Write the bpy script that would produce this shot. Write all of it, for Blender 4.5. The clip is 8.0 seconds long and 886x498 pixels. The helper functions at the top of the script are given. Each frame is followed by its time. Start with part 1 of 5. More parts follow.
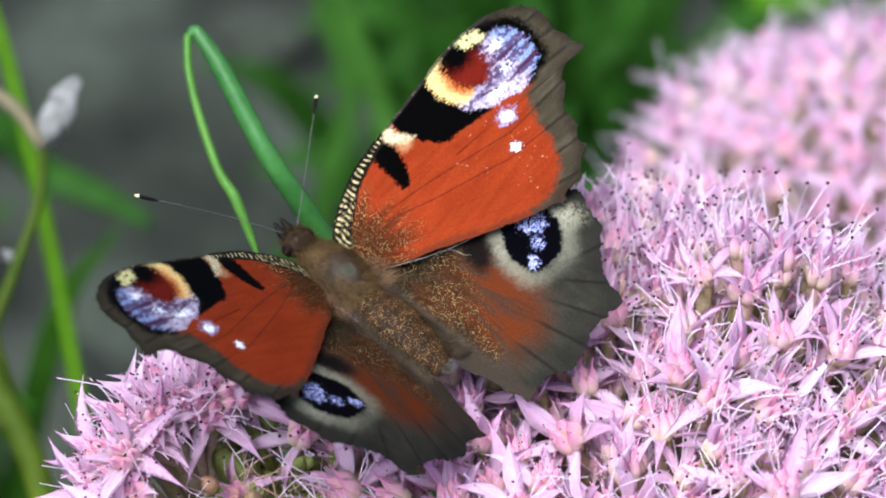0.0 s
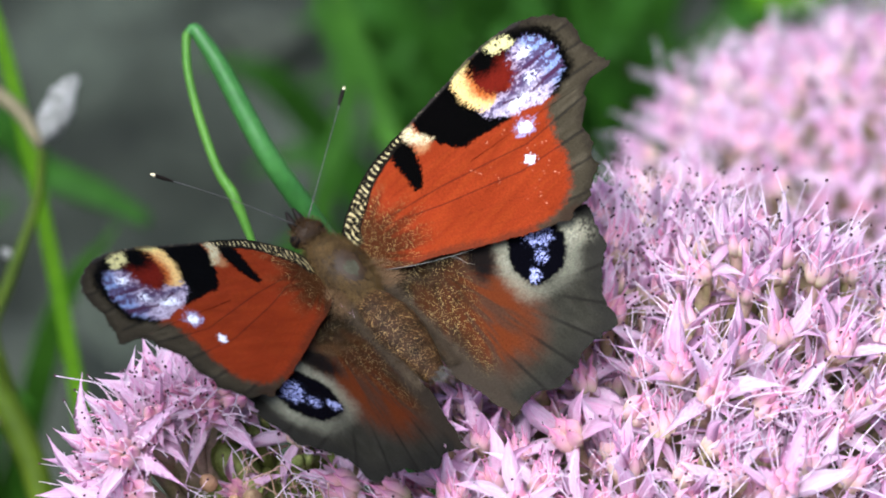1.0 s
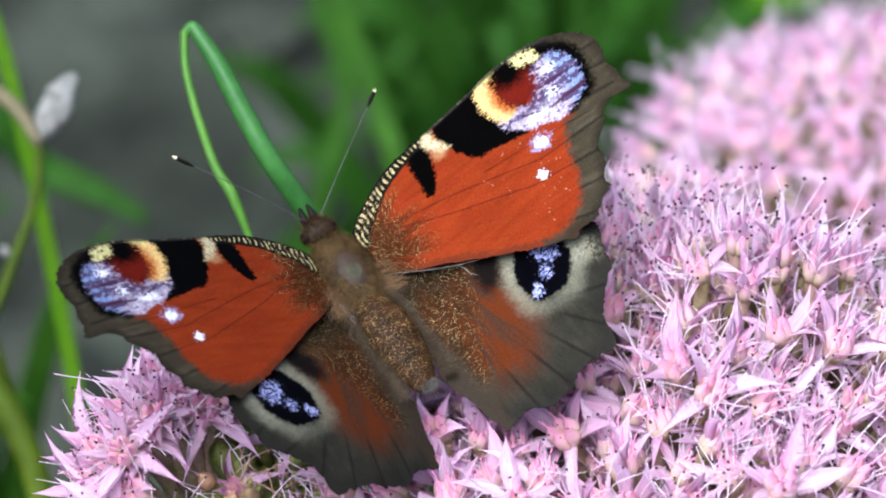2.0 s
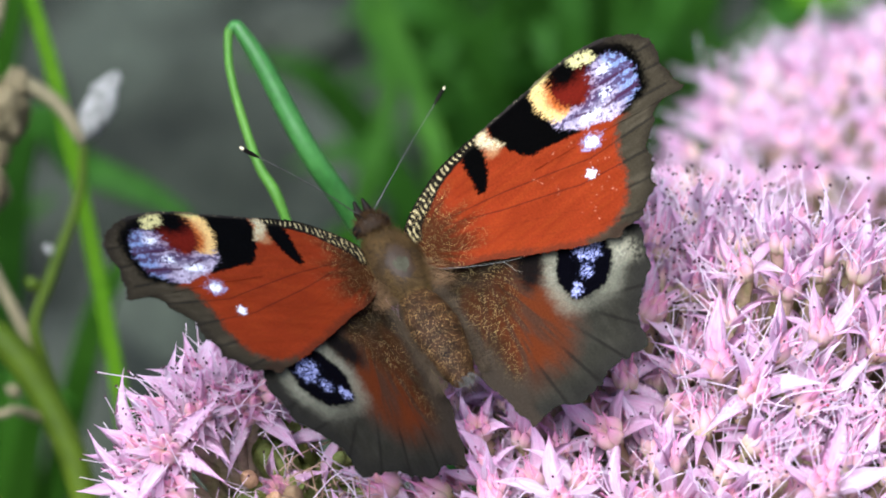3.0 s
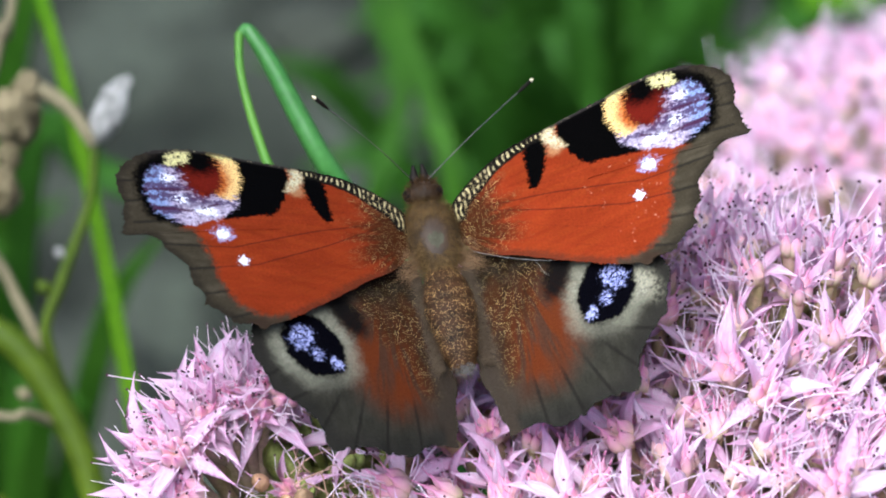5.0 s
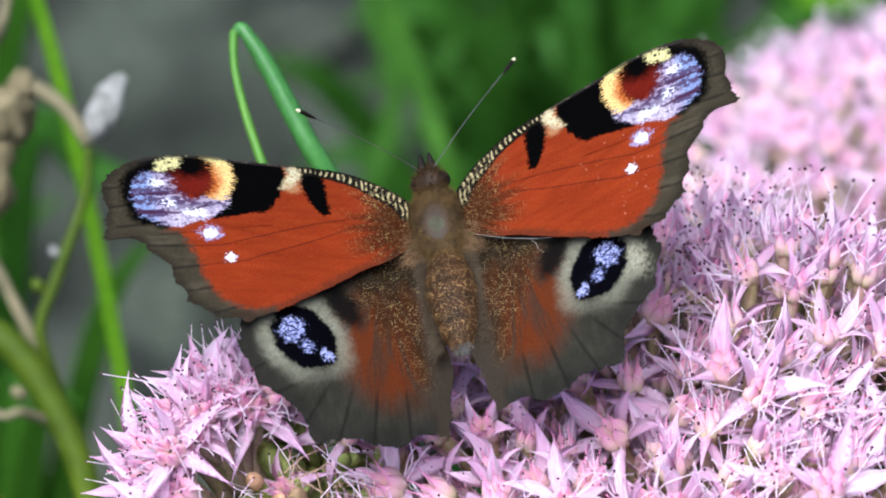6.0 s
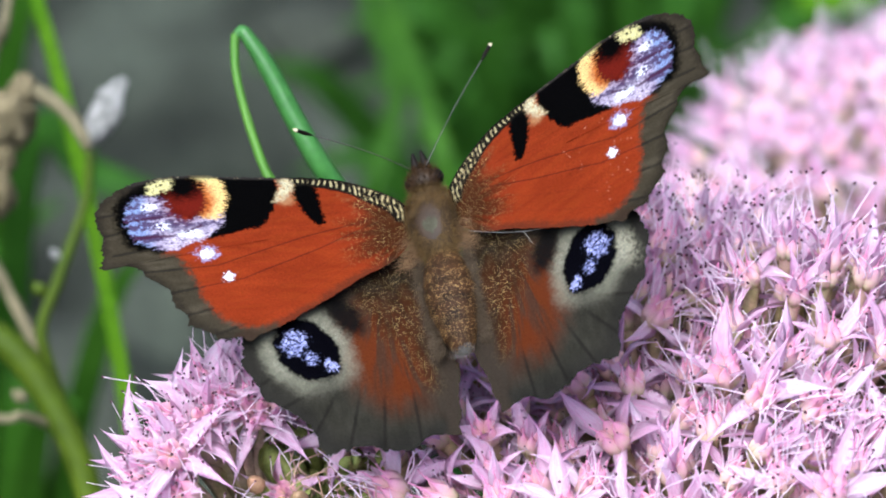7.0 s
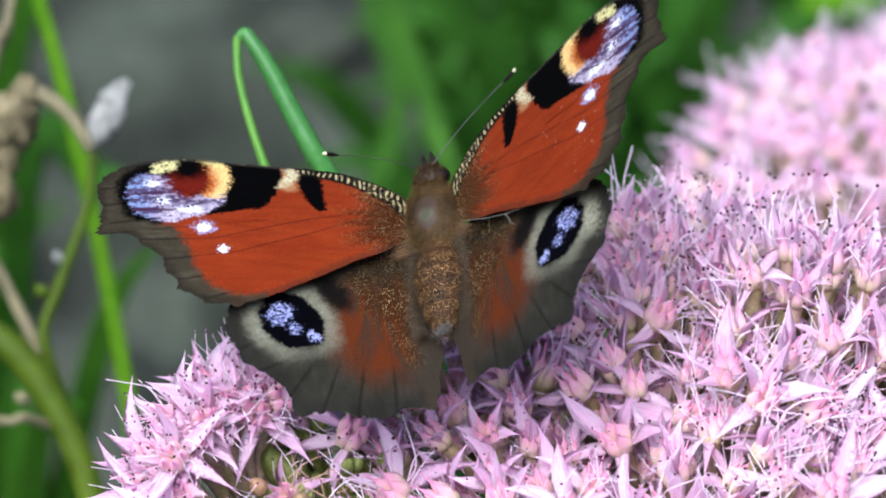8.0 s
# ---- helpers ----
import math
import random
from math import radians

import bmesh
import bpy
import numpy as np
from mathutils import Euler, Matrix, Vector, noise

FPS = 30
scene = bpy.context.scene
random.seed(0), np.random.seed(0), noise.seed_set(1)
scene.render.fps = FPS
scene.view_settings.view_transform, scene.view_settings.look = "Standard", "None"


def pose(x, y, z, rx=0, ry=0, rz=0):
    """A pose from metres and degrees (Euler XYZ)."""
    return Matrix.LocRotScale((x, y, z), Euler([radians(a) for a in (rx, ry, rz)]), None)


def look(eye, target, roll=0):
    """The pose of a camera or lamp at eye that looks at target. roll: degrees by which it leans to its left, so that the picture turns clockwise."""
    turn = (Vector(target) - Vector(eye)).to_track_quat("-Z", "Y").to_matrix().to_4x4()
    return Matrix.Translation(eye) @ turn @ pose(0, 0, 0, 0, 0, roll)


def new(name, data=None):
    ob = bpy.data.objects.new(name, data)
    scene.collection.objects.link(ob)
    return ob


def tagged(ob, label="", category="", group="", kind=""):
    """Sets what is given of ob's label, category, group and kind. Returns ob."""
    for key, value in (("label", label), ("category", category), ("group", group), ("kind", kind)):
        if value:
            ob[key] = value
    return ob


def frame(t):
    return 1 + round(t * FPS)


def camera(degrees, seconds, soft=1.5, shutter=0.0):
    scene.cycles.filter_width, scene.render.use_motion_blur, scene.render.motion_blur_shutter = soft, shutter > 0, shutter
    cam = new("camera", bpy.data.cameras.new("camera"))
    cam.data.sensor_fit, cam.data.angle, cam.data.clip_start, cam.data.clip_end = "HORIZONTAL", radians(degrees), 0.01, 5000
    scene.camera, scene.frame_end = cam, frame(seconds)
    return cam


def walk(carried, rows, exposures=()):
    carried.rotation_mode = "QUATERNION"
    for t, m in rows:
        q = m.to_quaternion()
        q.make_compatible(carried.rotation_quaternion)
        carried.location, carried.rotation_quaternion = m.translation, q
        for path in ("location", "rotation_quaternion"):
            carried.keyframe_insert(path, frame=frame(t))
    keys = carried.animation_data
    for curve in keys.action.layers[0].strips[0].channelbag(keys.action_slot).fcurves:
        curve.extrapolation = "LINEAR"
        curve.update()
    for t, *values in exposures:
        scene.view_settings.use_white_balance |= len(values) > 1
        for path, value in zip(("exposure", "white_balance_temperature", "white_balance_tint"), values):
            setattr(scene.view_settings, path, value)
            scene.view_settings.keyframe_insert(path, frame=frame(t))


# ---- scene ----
# ---- camera: a long lens held still by hand, turning a little ----
cam = camera(12.0, 8.0, soft=2.0, shutter=0.0)
cam.data.dof.use_dof = True
cam.data.dof.focus_distance = 0.370
cam.data.dof.aperture_fstop = 35.0
BASE = pose(0.0, -0.27808, 0.65039, 48.0, 0, 0)
PATH = (
    (0, 0.0000, 0.0000, 0.000),
    (0.5, 0.0015, -0.0023, -0.020),
    (1, -0.0307, -0.0146, -0.050),
    (1.2, -0.0461, -0.0192, -0.050),
    (2.3, -0.0676, -0.0361, 0.000),
    (2.5, -0.0914, 0.2696, 0.020),
    (3, -0.0722, 0.5461, 0.070),
    (3.5, -0.0783, 0.6944, 0.100),
    (4, -0.0584, 0.6698, 0.090),
    (4.5, -0.0177, 0.6951, 0.050),
    (4.7, -0.0230, 0.7028, 0.060),
    (5.8, -0.0346, 0.6222, 0.080),
    (6, -0.0438, 0.6176, 0.100),
    (6.5, -0.0084, 0.6206, 0.050),
    (7, -0.0015, 0.6345, 0.060),
    (7.5, 0.0123, 0.6544, 0.080),
    (8, 0.0292, 0.6660, 0.080),
)
walk(
    cam,
    [(t, BASE @ pose(0, 0, 0, up, left, lean)) for t, up, left, lean in PATH],
    exposures=((0.0, 1.00, 5450, 8), (1.2, 1.00, 5450, 8), (2.5, 1.07, 5450, 8), (3.5, 1.12, 5450, 8), (6.0, 1.15, 5450, 8), (8.0, 1.15, 5450, 8)),
)

# ---- light: hazy sun from the upper left and an open sky ----
SUN_ELEVATION, SUN_AZIMUTH = radians(68), radians(-140)
world = bpy.data.worlds.new("sky")
scene.world = world
world.use_nodes = True
sky = world.node_tree.nodes.new("ShaderNodeTexSky")
sky.sky_type, sky.sun_disc = "NISHITA", False
sky.air_density, sky.dust_density, sky.ozone_density = 0.5, 5.0, 0.2
sky.sun_elevation, sky.sun_rotation = SUN_ELEVATION, SUN_AZIMUTH
background = world.node_tree.nodes["Background"]
background.inputs["Strength"].default_value = 0.125
world.node_tree.links.new(sky.outputs[0], background.inputs["Color"])

lamp = bpy.data.lights.new("sun", "SUN")
lamp.energy, lamp.angle, lamp.color = 3.0, radians(55), (1.0, 0.965, 0.88)
sun_way = Vector((math.sin(SUN_AZIMUTH) * math.cos(SUN_ELEVATION), math.cos(SUN_AZIMUTH) * math.cos(SUN_ELEVATION), math.sin(SUN_ELEVATION)))
new("sun", lamp).matrix_world = look(sun_way * 3, (0, 0, 0))

# ---- materials ----
MM = 0.001


class Nodes:
    """A short way to write a node material."""

    def __init__(self, name):
        self.mat = bpy.data.materials.new(name)
        self.mat.use_nodes = True
        self.tree = self.mat.node_tree
        self.shader = self.tree.nodes["Principled BSDF"]
        self.shader.inputs["Specular IOR Level"].default_value = 0.3

    def add(self, kind, **inputs):
        node = self.tree.nodes.new("ShaderNode" + kind)
        for key, value in inputs.items():
            self.put(node, key.replace("_", " "), value)
        return node

    def put(self, node, key, value):
        if isinstance(value, bpy.types.NodeSocket):
            self.tree.links.new(value, node.inputs[key])
        else:
            node.inputs[key].default_value = value

    def set(self, key, value):
        self.put(self.shader, key, value)

    def coords(self, which="Object"):
        return self.add("TexCoord").outputs[which]

    def noise(self, scale, detail=3.0, rough=0.6, vector=None):
        node = self.add("TexNoise", Scale=scale, Detail=detail, Roughness=rough)
        self.tree.links.new(vector or self.coords(), node.inputs["Vector"])
        return node.outputs["Fac"]

    def dots(self, scale, size, share):
        """1 in small separate dots, of which a share is left out."""
        node = self.add("TexVoronoi", Scale=scale)
        self.tree.links.new(self.coords(), node.inputs["Vector"])
        near = self.ramp(node.outputs["Distance"], ((size * 0.75, 1.0), (size * 1.15, 0.0)))
        kept = self.math("GREATER_THAN", self.add("SeparateColor", Color=node.outputs["Color"]).outputs[0], share)
        return self.math("MULTIPLY", near, kept)

    def ramp(self, fac, stops):
        node = self.add("ValToRGB", Fac=fac)
        ramp = node.color_ramp
        while len(ramp.elements) < len(stops):
            ramp.elements.new(0.5)
        for element, (place, colour) in zip(ramp.elements, stops):
            element.position = place
            element.color = (*colour, 1) if isinstance(colour, tuple) else (colour, colour, colour, 1)
        return node.outputs["Color"]

    def mix(self, fac, a, b, blend="MIX"):
        node = self.tree.nodes.new("ShaderNodeMix")
        node.data_type, node.blend_type = "RGBA", blend
        for socket, value in ((node.inputs[0], fac), (node.inputs[6], a), (node.inputs[7], b)):
            if isinstance(value, bpy.types.NodeSocket):
                self.tree.links.new(value, socket)
            elif socket == node.inputs[0]:
                socket.default_value = value
            else:
                socket.default_value = (*value, 1)
        return node.outputs[2]

    def math(self, operation, a, b=0.0):
        node = self.tree.nodes.new("ShaderNodeMath")
        node.operation = operation
        for socket, value in ((node.inputs[0], a), (node.inputs[1], b)):
            if isinstance(value, bpy.types.NodeSocket):
                self.tree.links.new(value, socket)
            else:
                socket.default_value = value
        return node.outputs[0]

    def bump(self, height, strength, distance):
        node = self.add("Bump", Strength=strength, Distance=distance, Height=height)
        self.set("Normal", node.outputs[0])

    def translucent(self, share, colour):
        """Lets part of the light through, as petals and thin leaves do."""
        thin = self.add("BsdfTranslucent")
        self.put(thin, "Color", colour if isinstance(colour, bpy.types.NodeSocket) else (*colour, 1))
        both = self.add("MixShader", Fac=share)
        self.tree.links.new(self.shader.outputs[0], both.inputs[1])
        self.tree.links.new(thin.outputs[0], both.inputs[2])
        self.tree.links.new(both.outputs[0], self.tree.nodes["Material Output"].inputs["Surface"])


def wing_material(name):
    n = Nodes(name)
    colour = n.add("Attribute")
    colour.attribute_name = "scales"
    speck = n.add("Attribute")
    speck.attribute_name = "gold"
    grain = n.ramp(n.noise(7000, 2, 0.7), ((0.25, 0.72), (0.75, 1.25)))
    base = n.mix(1.0, colour.outputs["Color"], grain, "MULTIPLY")
    # single dark scales among the pale ones
    bright = n.ramp(n.math("MAXIMUM", n.add("SeparateColor", Color=colour.outputs["Color"]).outputs[1], 0.0), ((0.08, 0.0), (0.2, 1.0)))
    gaps = n.math("MULTIPLY", bright, n.ramp(n.noise(9500, 1.5, 0.6), ((0.50, 0.0), (0.60, 0.62))))
    base = n.mix(gaps, base, (0.045, 0.032, 0.045))
    flecks = n.dots(9400, 0.265, 0.46)
    gold = n.math("MULTIPLY", flecks, speck.outputs["Fac"])
    base = n.mix(gold, base, (0.54, 0.41, 0.165))
    n.set("Base Color", base)
    # overlapping scales give a satin, tinted sheen
    n.set("Metallic", 0.38)
    n.set("Roughness", 0.58)
    n.set("Specular IOR Level", 0.0)
    n.bump(n.noise(6000, 2, 0.6), 0.35, 0.00008)
    return n.mat


def petal_material():
    n = Nodes("sedum_petal")
    along = n.add("Attribute")
    along.attribute_name = "along"
    info = n.add("ObjectInfo")
    tone = n.mix(along.outputs["Fac"], (0.915, 0.69, 0.82), (0.87, 0.55, 0.79))
    tone = n.mix(n.math("MULTIPLY", info.outputs["Random"], 0.65), tone, (0.96, 0.85, 0.94))
    # fine lengthwise streaks; a petal's own space is one petal long
    stretch = n.add("VectorMath")
    stretch.operation = "MULTIPLY"
    n.put(stretch, 0, n.coords())
    stretch.inputs[1].default_value = (2.5, 34.0, 34.0)
    shift = n.add("VectorMath")
    shift.operation = "ADD"
    n.put(shift, 0, stretch.outputs[0])
    n.put(shift, 1, n.math("MULTIPLY", info.outputs["Random"], 40.0))
    lines = n.noise(1.0, 3, 0.65, shift.outputs[0])
    tone = n.mix(n.ramp(lines, ((0.44, 0.0), (0.7, 0.6))), tone, (0.80, 0.38, 0.62))
    tone = n.mix(1.0, tone, n.ramp(n.noise(5.0, 3, 0.6, shift.outputs[0]), ((0.3, 0.88), (0.7, 1.08))), "MULTIPLY")
    n.set("Base Color", tone)
    n.set("Roughness", 0.6)
    n.set("Specular IOR Level", 0.15)
    n.bump(lines, 0.35, 0.02)
    n.translucent(0.5, tone)
    return n.mat


def carpel_material():
    n = Nodes("sedum_carpel")
    along = n.add("Attribute")
    along.attribute_name = "along"
    tone = n.ramp(along.outputs["Fac"], ((0.0, (0.50, 0.52, 0.20)), (0.2, (0.68, 0.60, 0.38)), (0.42, (0.78, 0.53, 0.50)), (0.7, (0.78, 0.36, 0.54)), (1.0, (0.72, 0.26, 0.50))))
    tone = n.mix(n.ramp(n.noise(7, 4, 0.7), ((0.45, 0.0), (0.7, 0.5))), tone, (0.70, 0.32, 0.44))
    n.set("Base Color", tone)
    n.set("Roughness", 0.6)
    n.set("Specular IOR Level", 0.12)
    n.translucent(0.2, tone)
    return n.mat


def plain(name, low, high, scale, rough=0.6, thin=0.0, bump=0.0, size=0.0002, gloss=0.25):
    """A material whose colour wanders between two tones at two scales."""
    n = Nodes(name)
    coarse = n.ramp(n.noise(scale, 4, 0.6), ((0.3, low), (0.7, high)))
    fine = n.ramp(n.noise(scale * 9, 2, 0.6), ((0.3, 0.82), (0.7, 1.12)))
    tone = n.mix(1.0, coarse, fine, "MULTIPLY")
    n.set("Base Color", tone)
    n.set("Roughness", rough)
    n.set("Specular IOR Level", gloss)
    if bump:
        n.bump(n.noise(scale * 5, 3), bump, size)
    if thin:
        n.translucent(thin, tone)
    return n.mat


def flecked(name, low, high, gold):
    """Dark scales with pale golden flecks among them."""
    n = Nodes(name)
    tone = n.ramp(n.noise(600, 3, 0.6), ((0.3, low), (0.7, high)))
    # dark rings between the segments
    rings = n.add("TexWave", Scale=170.0, Distortion=2.5, Detail=2.0, Detail_Scale=3.0)
    rings.bands_direction = "Y"
    n.put(rings, "Vector", n.coords())
    ring = n.ramp(rings.outputs["Fac"], ((0.1, 0.45), (0.5, 1.0)))
    flecks = n.dots(7600, 0.31, 0.3)
    tone = n.mix(1.0, tone, n.ramp(rings.outputs["Fac"], ((0.1, 0.75), (0.5, 1.15))), "MULTIPLY")
    tone = n.mix(n.math("MULTIPLY", flecks, ring), tone, gold)
    n.set("Base Color", tone)
    n.set("Roughness", 0.6)
    n.set("Specular IOR Level", 0.1)
    n.bump(n.noise(3000, 3), 0.5, 0.0001)
    return n.mat


WING = wing_material("butterfly_scales")
PETAL, CARPEL = petal_material(), carpel_material()
FILAMENT = plain("filament", (0.86, 0.64, 0.78), (0.94, 0.86, 0.92), 2.5, 0.5, 0.35)
ANTHER = plain("anther", (0.035, 0.010, 0.022), (0.09, 0.03, 0.05), 2000, 0.7)
PEDICEL = plain("sedum_pedicel", (0.34, 0.33, 0.11), (0.64, 0.42, 0.36), 260, 0.6, 0.1, 0.3, gloss=0.12)
ANTHER_RED = plain("red_anther", (0.22, 0.012, 0.02), (0.42, 0.03, 0.05), 3, 0.5)
SEDUM_GREEN = plain("sedum_stem", (0.10, 0.115, 0.020), (0.30, 0.32, 0.085), 380, 0.6, 0.0, 0.4, gloss=0.12)
BUD_GREEN = plain("green_bud", (0.085, 0.095, 0.020), (0.31, 0.35, 0.10), 520, 0.55, 0.15, 0.3, gloss=0.15)
BUD = plain("sedum_bud", (0.20, 0.13, 0.06), (0.38, 0.25, 0.17), 300, 0.6)
DRY_BUD = plain("dry_bud", (0.24, 0.15, 0.06), (0.58, 0.33, 0.22), 620, 0.6, 0.1, 0.5, gloss=0.12)
DRY_THREAD = plain("dry_thread", (0.26, 0.16, 0.08), (0.58, 0.38, 0.32), 420, 0.7, 0.1, gloss=0.1)
LEAF = plain("sedum_leaf", (0.03, 0.07, 0.015), (0.06, 0.12, 0.03), 60, 0.45, 0.1, 0.2)
GRASS = plain("grass_blade", (0.034, 0.130, 0.022), (0.066, 0.195, 0.040), 150, 0.35, 0.2, 0.15, gloss=0.35)
GRASS_TIP = plain("grass_tip", (0.055, 0.160, 0.016), (0.105, 0.240, 0.030), 150, 0.4, 0.25, 0.15, gloss=0.2)
# sunlit, middle and shaded greens of grass: light and shade put into the colour
GRASS_SUNLIT = plain("sunlit_grass", (0.062, 0.165, 0.003), (0.11, 0.235, 0.005), 120, 0.5, 0.35, 0.2, gloss=0.06)
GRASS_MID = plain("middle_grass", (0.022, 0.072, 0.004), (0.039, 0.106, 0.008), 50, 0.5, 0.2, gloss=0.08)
GRASS_SHADED = plain("shaded_grass", (0.018, 0.058, 0.005), (0.033, 0.100, 0.010), 50, 0.5, 0.2, gloss=0.08)
OLIVE = plain("olive_stem", (0.028, 0.050, 0.002), (0.085, 0.118, 0.006), 45, 0.45, 0.0, 0.2, gloss=0.12)
STRAW = plain("dry_straw", (0.11, 0.095, 0.05), (0.20, 0.17, 0.095), 200, 0.7, 0.1, 0.3)
HUSK = plain("dry_husk", (0.09, 0.088, 0.075), (0.42, 0.41, 0.385), 700, 0.6, 0.2, 0.6, 0.0006)
SEED_BROWN = plain("dry_seed_head", (0.06, 0.048, 0.020), (0.19, 0.155, 0.085), 320, 0.8, 0.0, 0.6, 0.0006)
FUR_MAT = plain("body_fur", (0.058, 0.034, 0.010), (0.155, 0.094, 0.030), 500, 0.7, 0.15)
BACK_HAIR = plain("back_hair", (0.022, 0.012, 0.005), (0.070, 0.036, 0.013), 500, 0.7, 0.1, gloss=0.08)
FLANK = plain("flank_hair", (0.040, 0.028, 0.017), (0.100, 0.073, 0.046), 500, 0.7, 0.1, gloss=0.08)
THORAX_MAT = plain("thorax_skin", (0.018, 0.010, 0.0045), (0.042, 0.023, 0.010), 500, 0.6, 0.0, 0.4)
BARE = plain("bare_back", (0.034, 0.032, 0.020), (0.075, 0.072, 0.048), 600, 0.7, 0.0, 0.3, gloss=0.05)
TAIL_HAIR = plain("tail_hair", (0.05, 0.045, 0.04), (0.15, 0.14, 0.125), 500, 0.7, 0.1, gloss=0.08)
ROOT_HAIR = plain("wing_root_hair", (0.09, 0.050, 0.020), (0.20, 0.118, 0.055), 500, 0.7, 0.2)
ABDOMEN_MAT = flecked("abdomen_scales", (0.012, 0.0055, 0.0022), (0.036, 0.015, 0.005), (0.34, 0.22, 0.08))
DARK = plain("dark_chitin", (0.004, 0.003, 0.0025), (0.012, 0.009, 0.007), 800, 0.5, gloss=0.06)
SILK = plain("white_thread", (0.22, 0.2, 0.17), (0.4, 0.38, 0.34), 900, 0.5)
ANTENNA = plain("antenna_grey", (0.022, 0.020, 0.017), (0.085, 0.079, 0.068), 900, 0.3, gloss=0.7)
PALE_TIP = plain("pale_club_tip", (0.6, 0.5, 0.3), (0.75, 0.66, 0.42), 900, 0.5)


def soil_material():
    n = Nodes("garden_soil")
    big = n.ramp(n.noise(19, 5, 0.6), ((0.36, (0.005, 0.0065, 0.0033)), (0.5, (0.018, 0.0215, 0.0135)), (0.64, (0.050, 0.059, 0.041))))
    crumbs = n.ramp(n.noise(160, 5, 0.7), ((0.3, 0.55), (0.7, 1.3)))
    n.set("Base Color", n.mix(1.0, big, crumbs, "MULTIPLY"))
    n.set("Roughness", 0.95)
    n.bump(n.noise(90, 6, 0.65), 0.8, 0.01)
    return n.mat


SOIL = soil_material()
STONE = plain("grey_stone", (0.021, 0.024, 0.0165), (0.038, 0.043, 0.030), 40, 0.85, 0.0, 0.5, 0.002)


# ---- small builders ----
def part(name, mesh, material, parent, label="", m=None, smooth=True):
    """One mesh object under a thing or under a part. The mesh may be a bmesh or mesh data."""
    if isinstance(mesh, bmesh.types.BMesh):
        data = bpy.data.meshes.new(name)
        mesh.to_mesh(data)
        mesh.free()
        mesh = data
    if material is not None and not mesh.materials:
        mesh.materials.append(material)
    for face in mesh.polygons:
        face.use_smooth = smooth
    ob = new(name, mesh)
    ob.parent = parent
    if m is not None:
        ob.matrix_basis = m
    return tagged(ob, label)


def smooth_line(points, steps):
    """A Catmull-Rom line through the points."""
    p = [Vector(q) for q in points]
    p = [p[0] * 2 - p[1], *p, p[-1] * 2 - p[-2]]
    line = []
    for i in range(1, len(p) - 2):
        for k in range(steps):
            t = k / steps
            a, b, c, d = p[i - 1 : i + 3]
            line.append(0.5 * (2 * b + (c - a) * t + (2 * a - 5 * b + 4 * c - d) * t * t + (3 * b - a - 3 * c + d) * t**3))
    return [*line, p[-2]]


def tube(bm, points, radii, sides=8, steps=4, slot=0):
    """A round stalk along the points, with one radius for each."""
    line = smooth_line(points, steps)
    size = np.interp(np.linspace(0, 1, len(line)), np.linspace(0, 1, len(radii)), radii)
    rings, side = [], Vector((1, 0.13, 0.07))
    for i, q in enumerate(line):
        way = (line[min(i + 1, len(line) - 1)] - line[max(i - 1, 0)]).normalized()
        side = (side - way * side.dot(way)).normalized()
        up = way.cross(side)
        rings.append([bm.verts.new(q + (side * math.cos(a) + up * math.sin(a)) * size[i]) for a in (k * math.tau / sides for k in range(sides))])
    faces = [bm.faces.new((a[k], a[(k + 1) % sides], b[(k + 1) % sides], b[k])) for a, b in zip(rings, rings[1:]) for k in range(sides)]
    faces += [bm.faces.new(rings[0][::-1]), bm.faces.new(rings[-1])]
    for face in faces:
        face.material_index = slot
    return bm


def egg(bm, m, rings=8, sides=10, profile=None, slot=0):
    """A closed body of revolution along +y, from y 0 to 1, whose radius profile(t) gives."""
    profile = profile or (lambda t: math.sqrt(max(0.0, t * (1 - t))))
    loops = []
    for i in range(1, rings):
        t = i / rings
        loops.append([bm.verts.new(m @ Vector((profile(t) * math.cos(a), t, profile(t) * math.sin(a)))) for a in (k * math.tau / sides for k in range(sides))])
    ends = bm.verts.new(m @ Vector((0, 0, 0))), bm.verts.new(m @ Vector((0, 1, 0)))
    faces = [bm.faces.new((a[k], b[k], b[(k + 1) % sides], a[(k + 1) % sides])) for a, b in zip(loops, loops[1:]) for k in range(sides)]
    faces += [bm.faces.new((ends[0], loops[0][k], loops[0][(k + 1) % sides])) for k in range(sides)]
    faces += [bm.faces.new((ends[1], loops[-1][(k + 1) % sides], loops[-1][k])) for k in range(sides)]
    for face in faces:
        face.material_index = slot
    return bm


def blade(bm, points, widths, normal, fold=0.35, steps=6, thick=0.12):
    """A grass blade: a ribbon folded along its middle, with thickness, whose face looks along normal."""
    line = smooth_line(points, steps)
    wide = np.interp(np.linspace(0, 1, len(line)), np.linspace(0, 1, len(widths)), widths)
    rings = []
    for i, q in enumerate(line):
        way = (line[min(i + 1, len(line) - 1)] - line[max(i - 1, 0)]).normalized()
        side = way.cross(Vector(normal)).normalized()
        up = side.cross(way)
        w = wide[i] / 2
        rings.append([bm.verts.new(q + side * a * w + up * b * w) for a, b in ((-1, fold), (-0.5, fold * 0.42), (0, 0), (0.5, fold * 0.42), (1, fold), (0.5, fold * 0.42 - thick), (0, -thick * 1.5), (-0.5, fold * 0.42 - thick))])
    for a, b in zip(rings, rings[1:]):
        for k in range(8):
            bm.faces.new((a[k], a[(k + 1) % 8], b[(k + 1) % 8], b[k]))
    bm.faces.new(rings[0][::-1])
    bm.faces.new(rings[-1])
    return bm


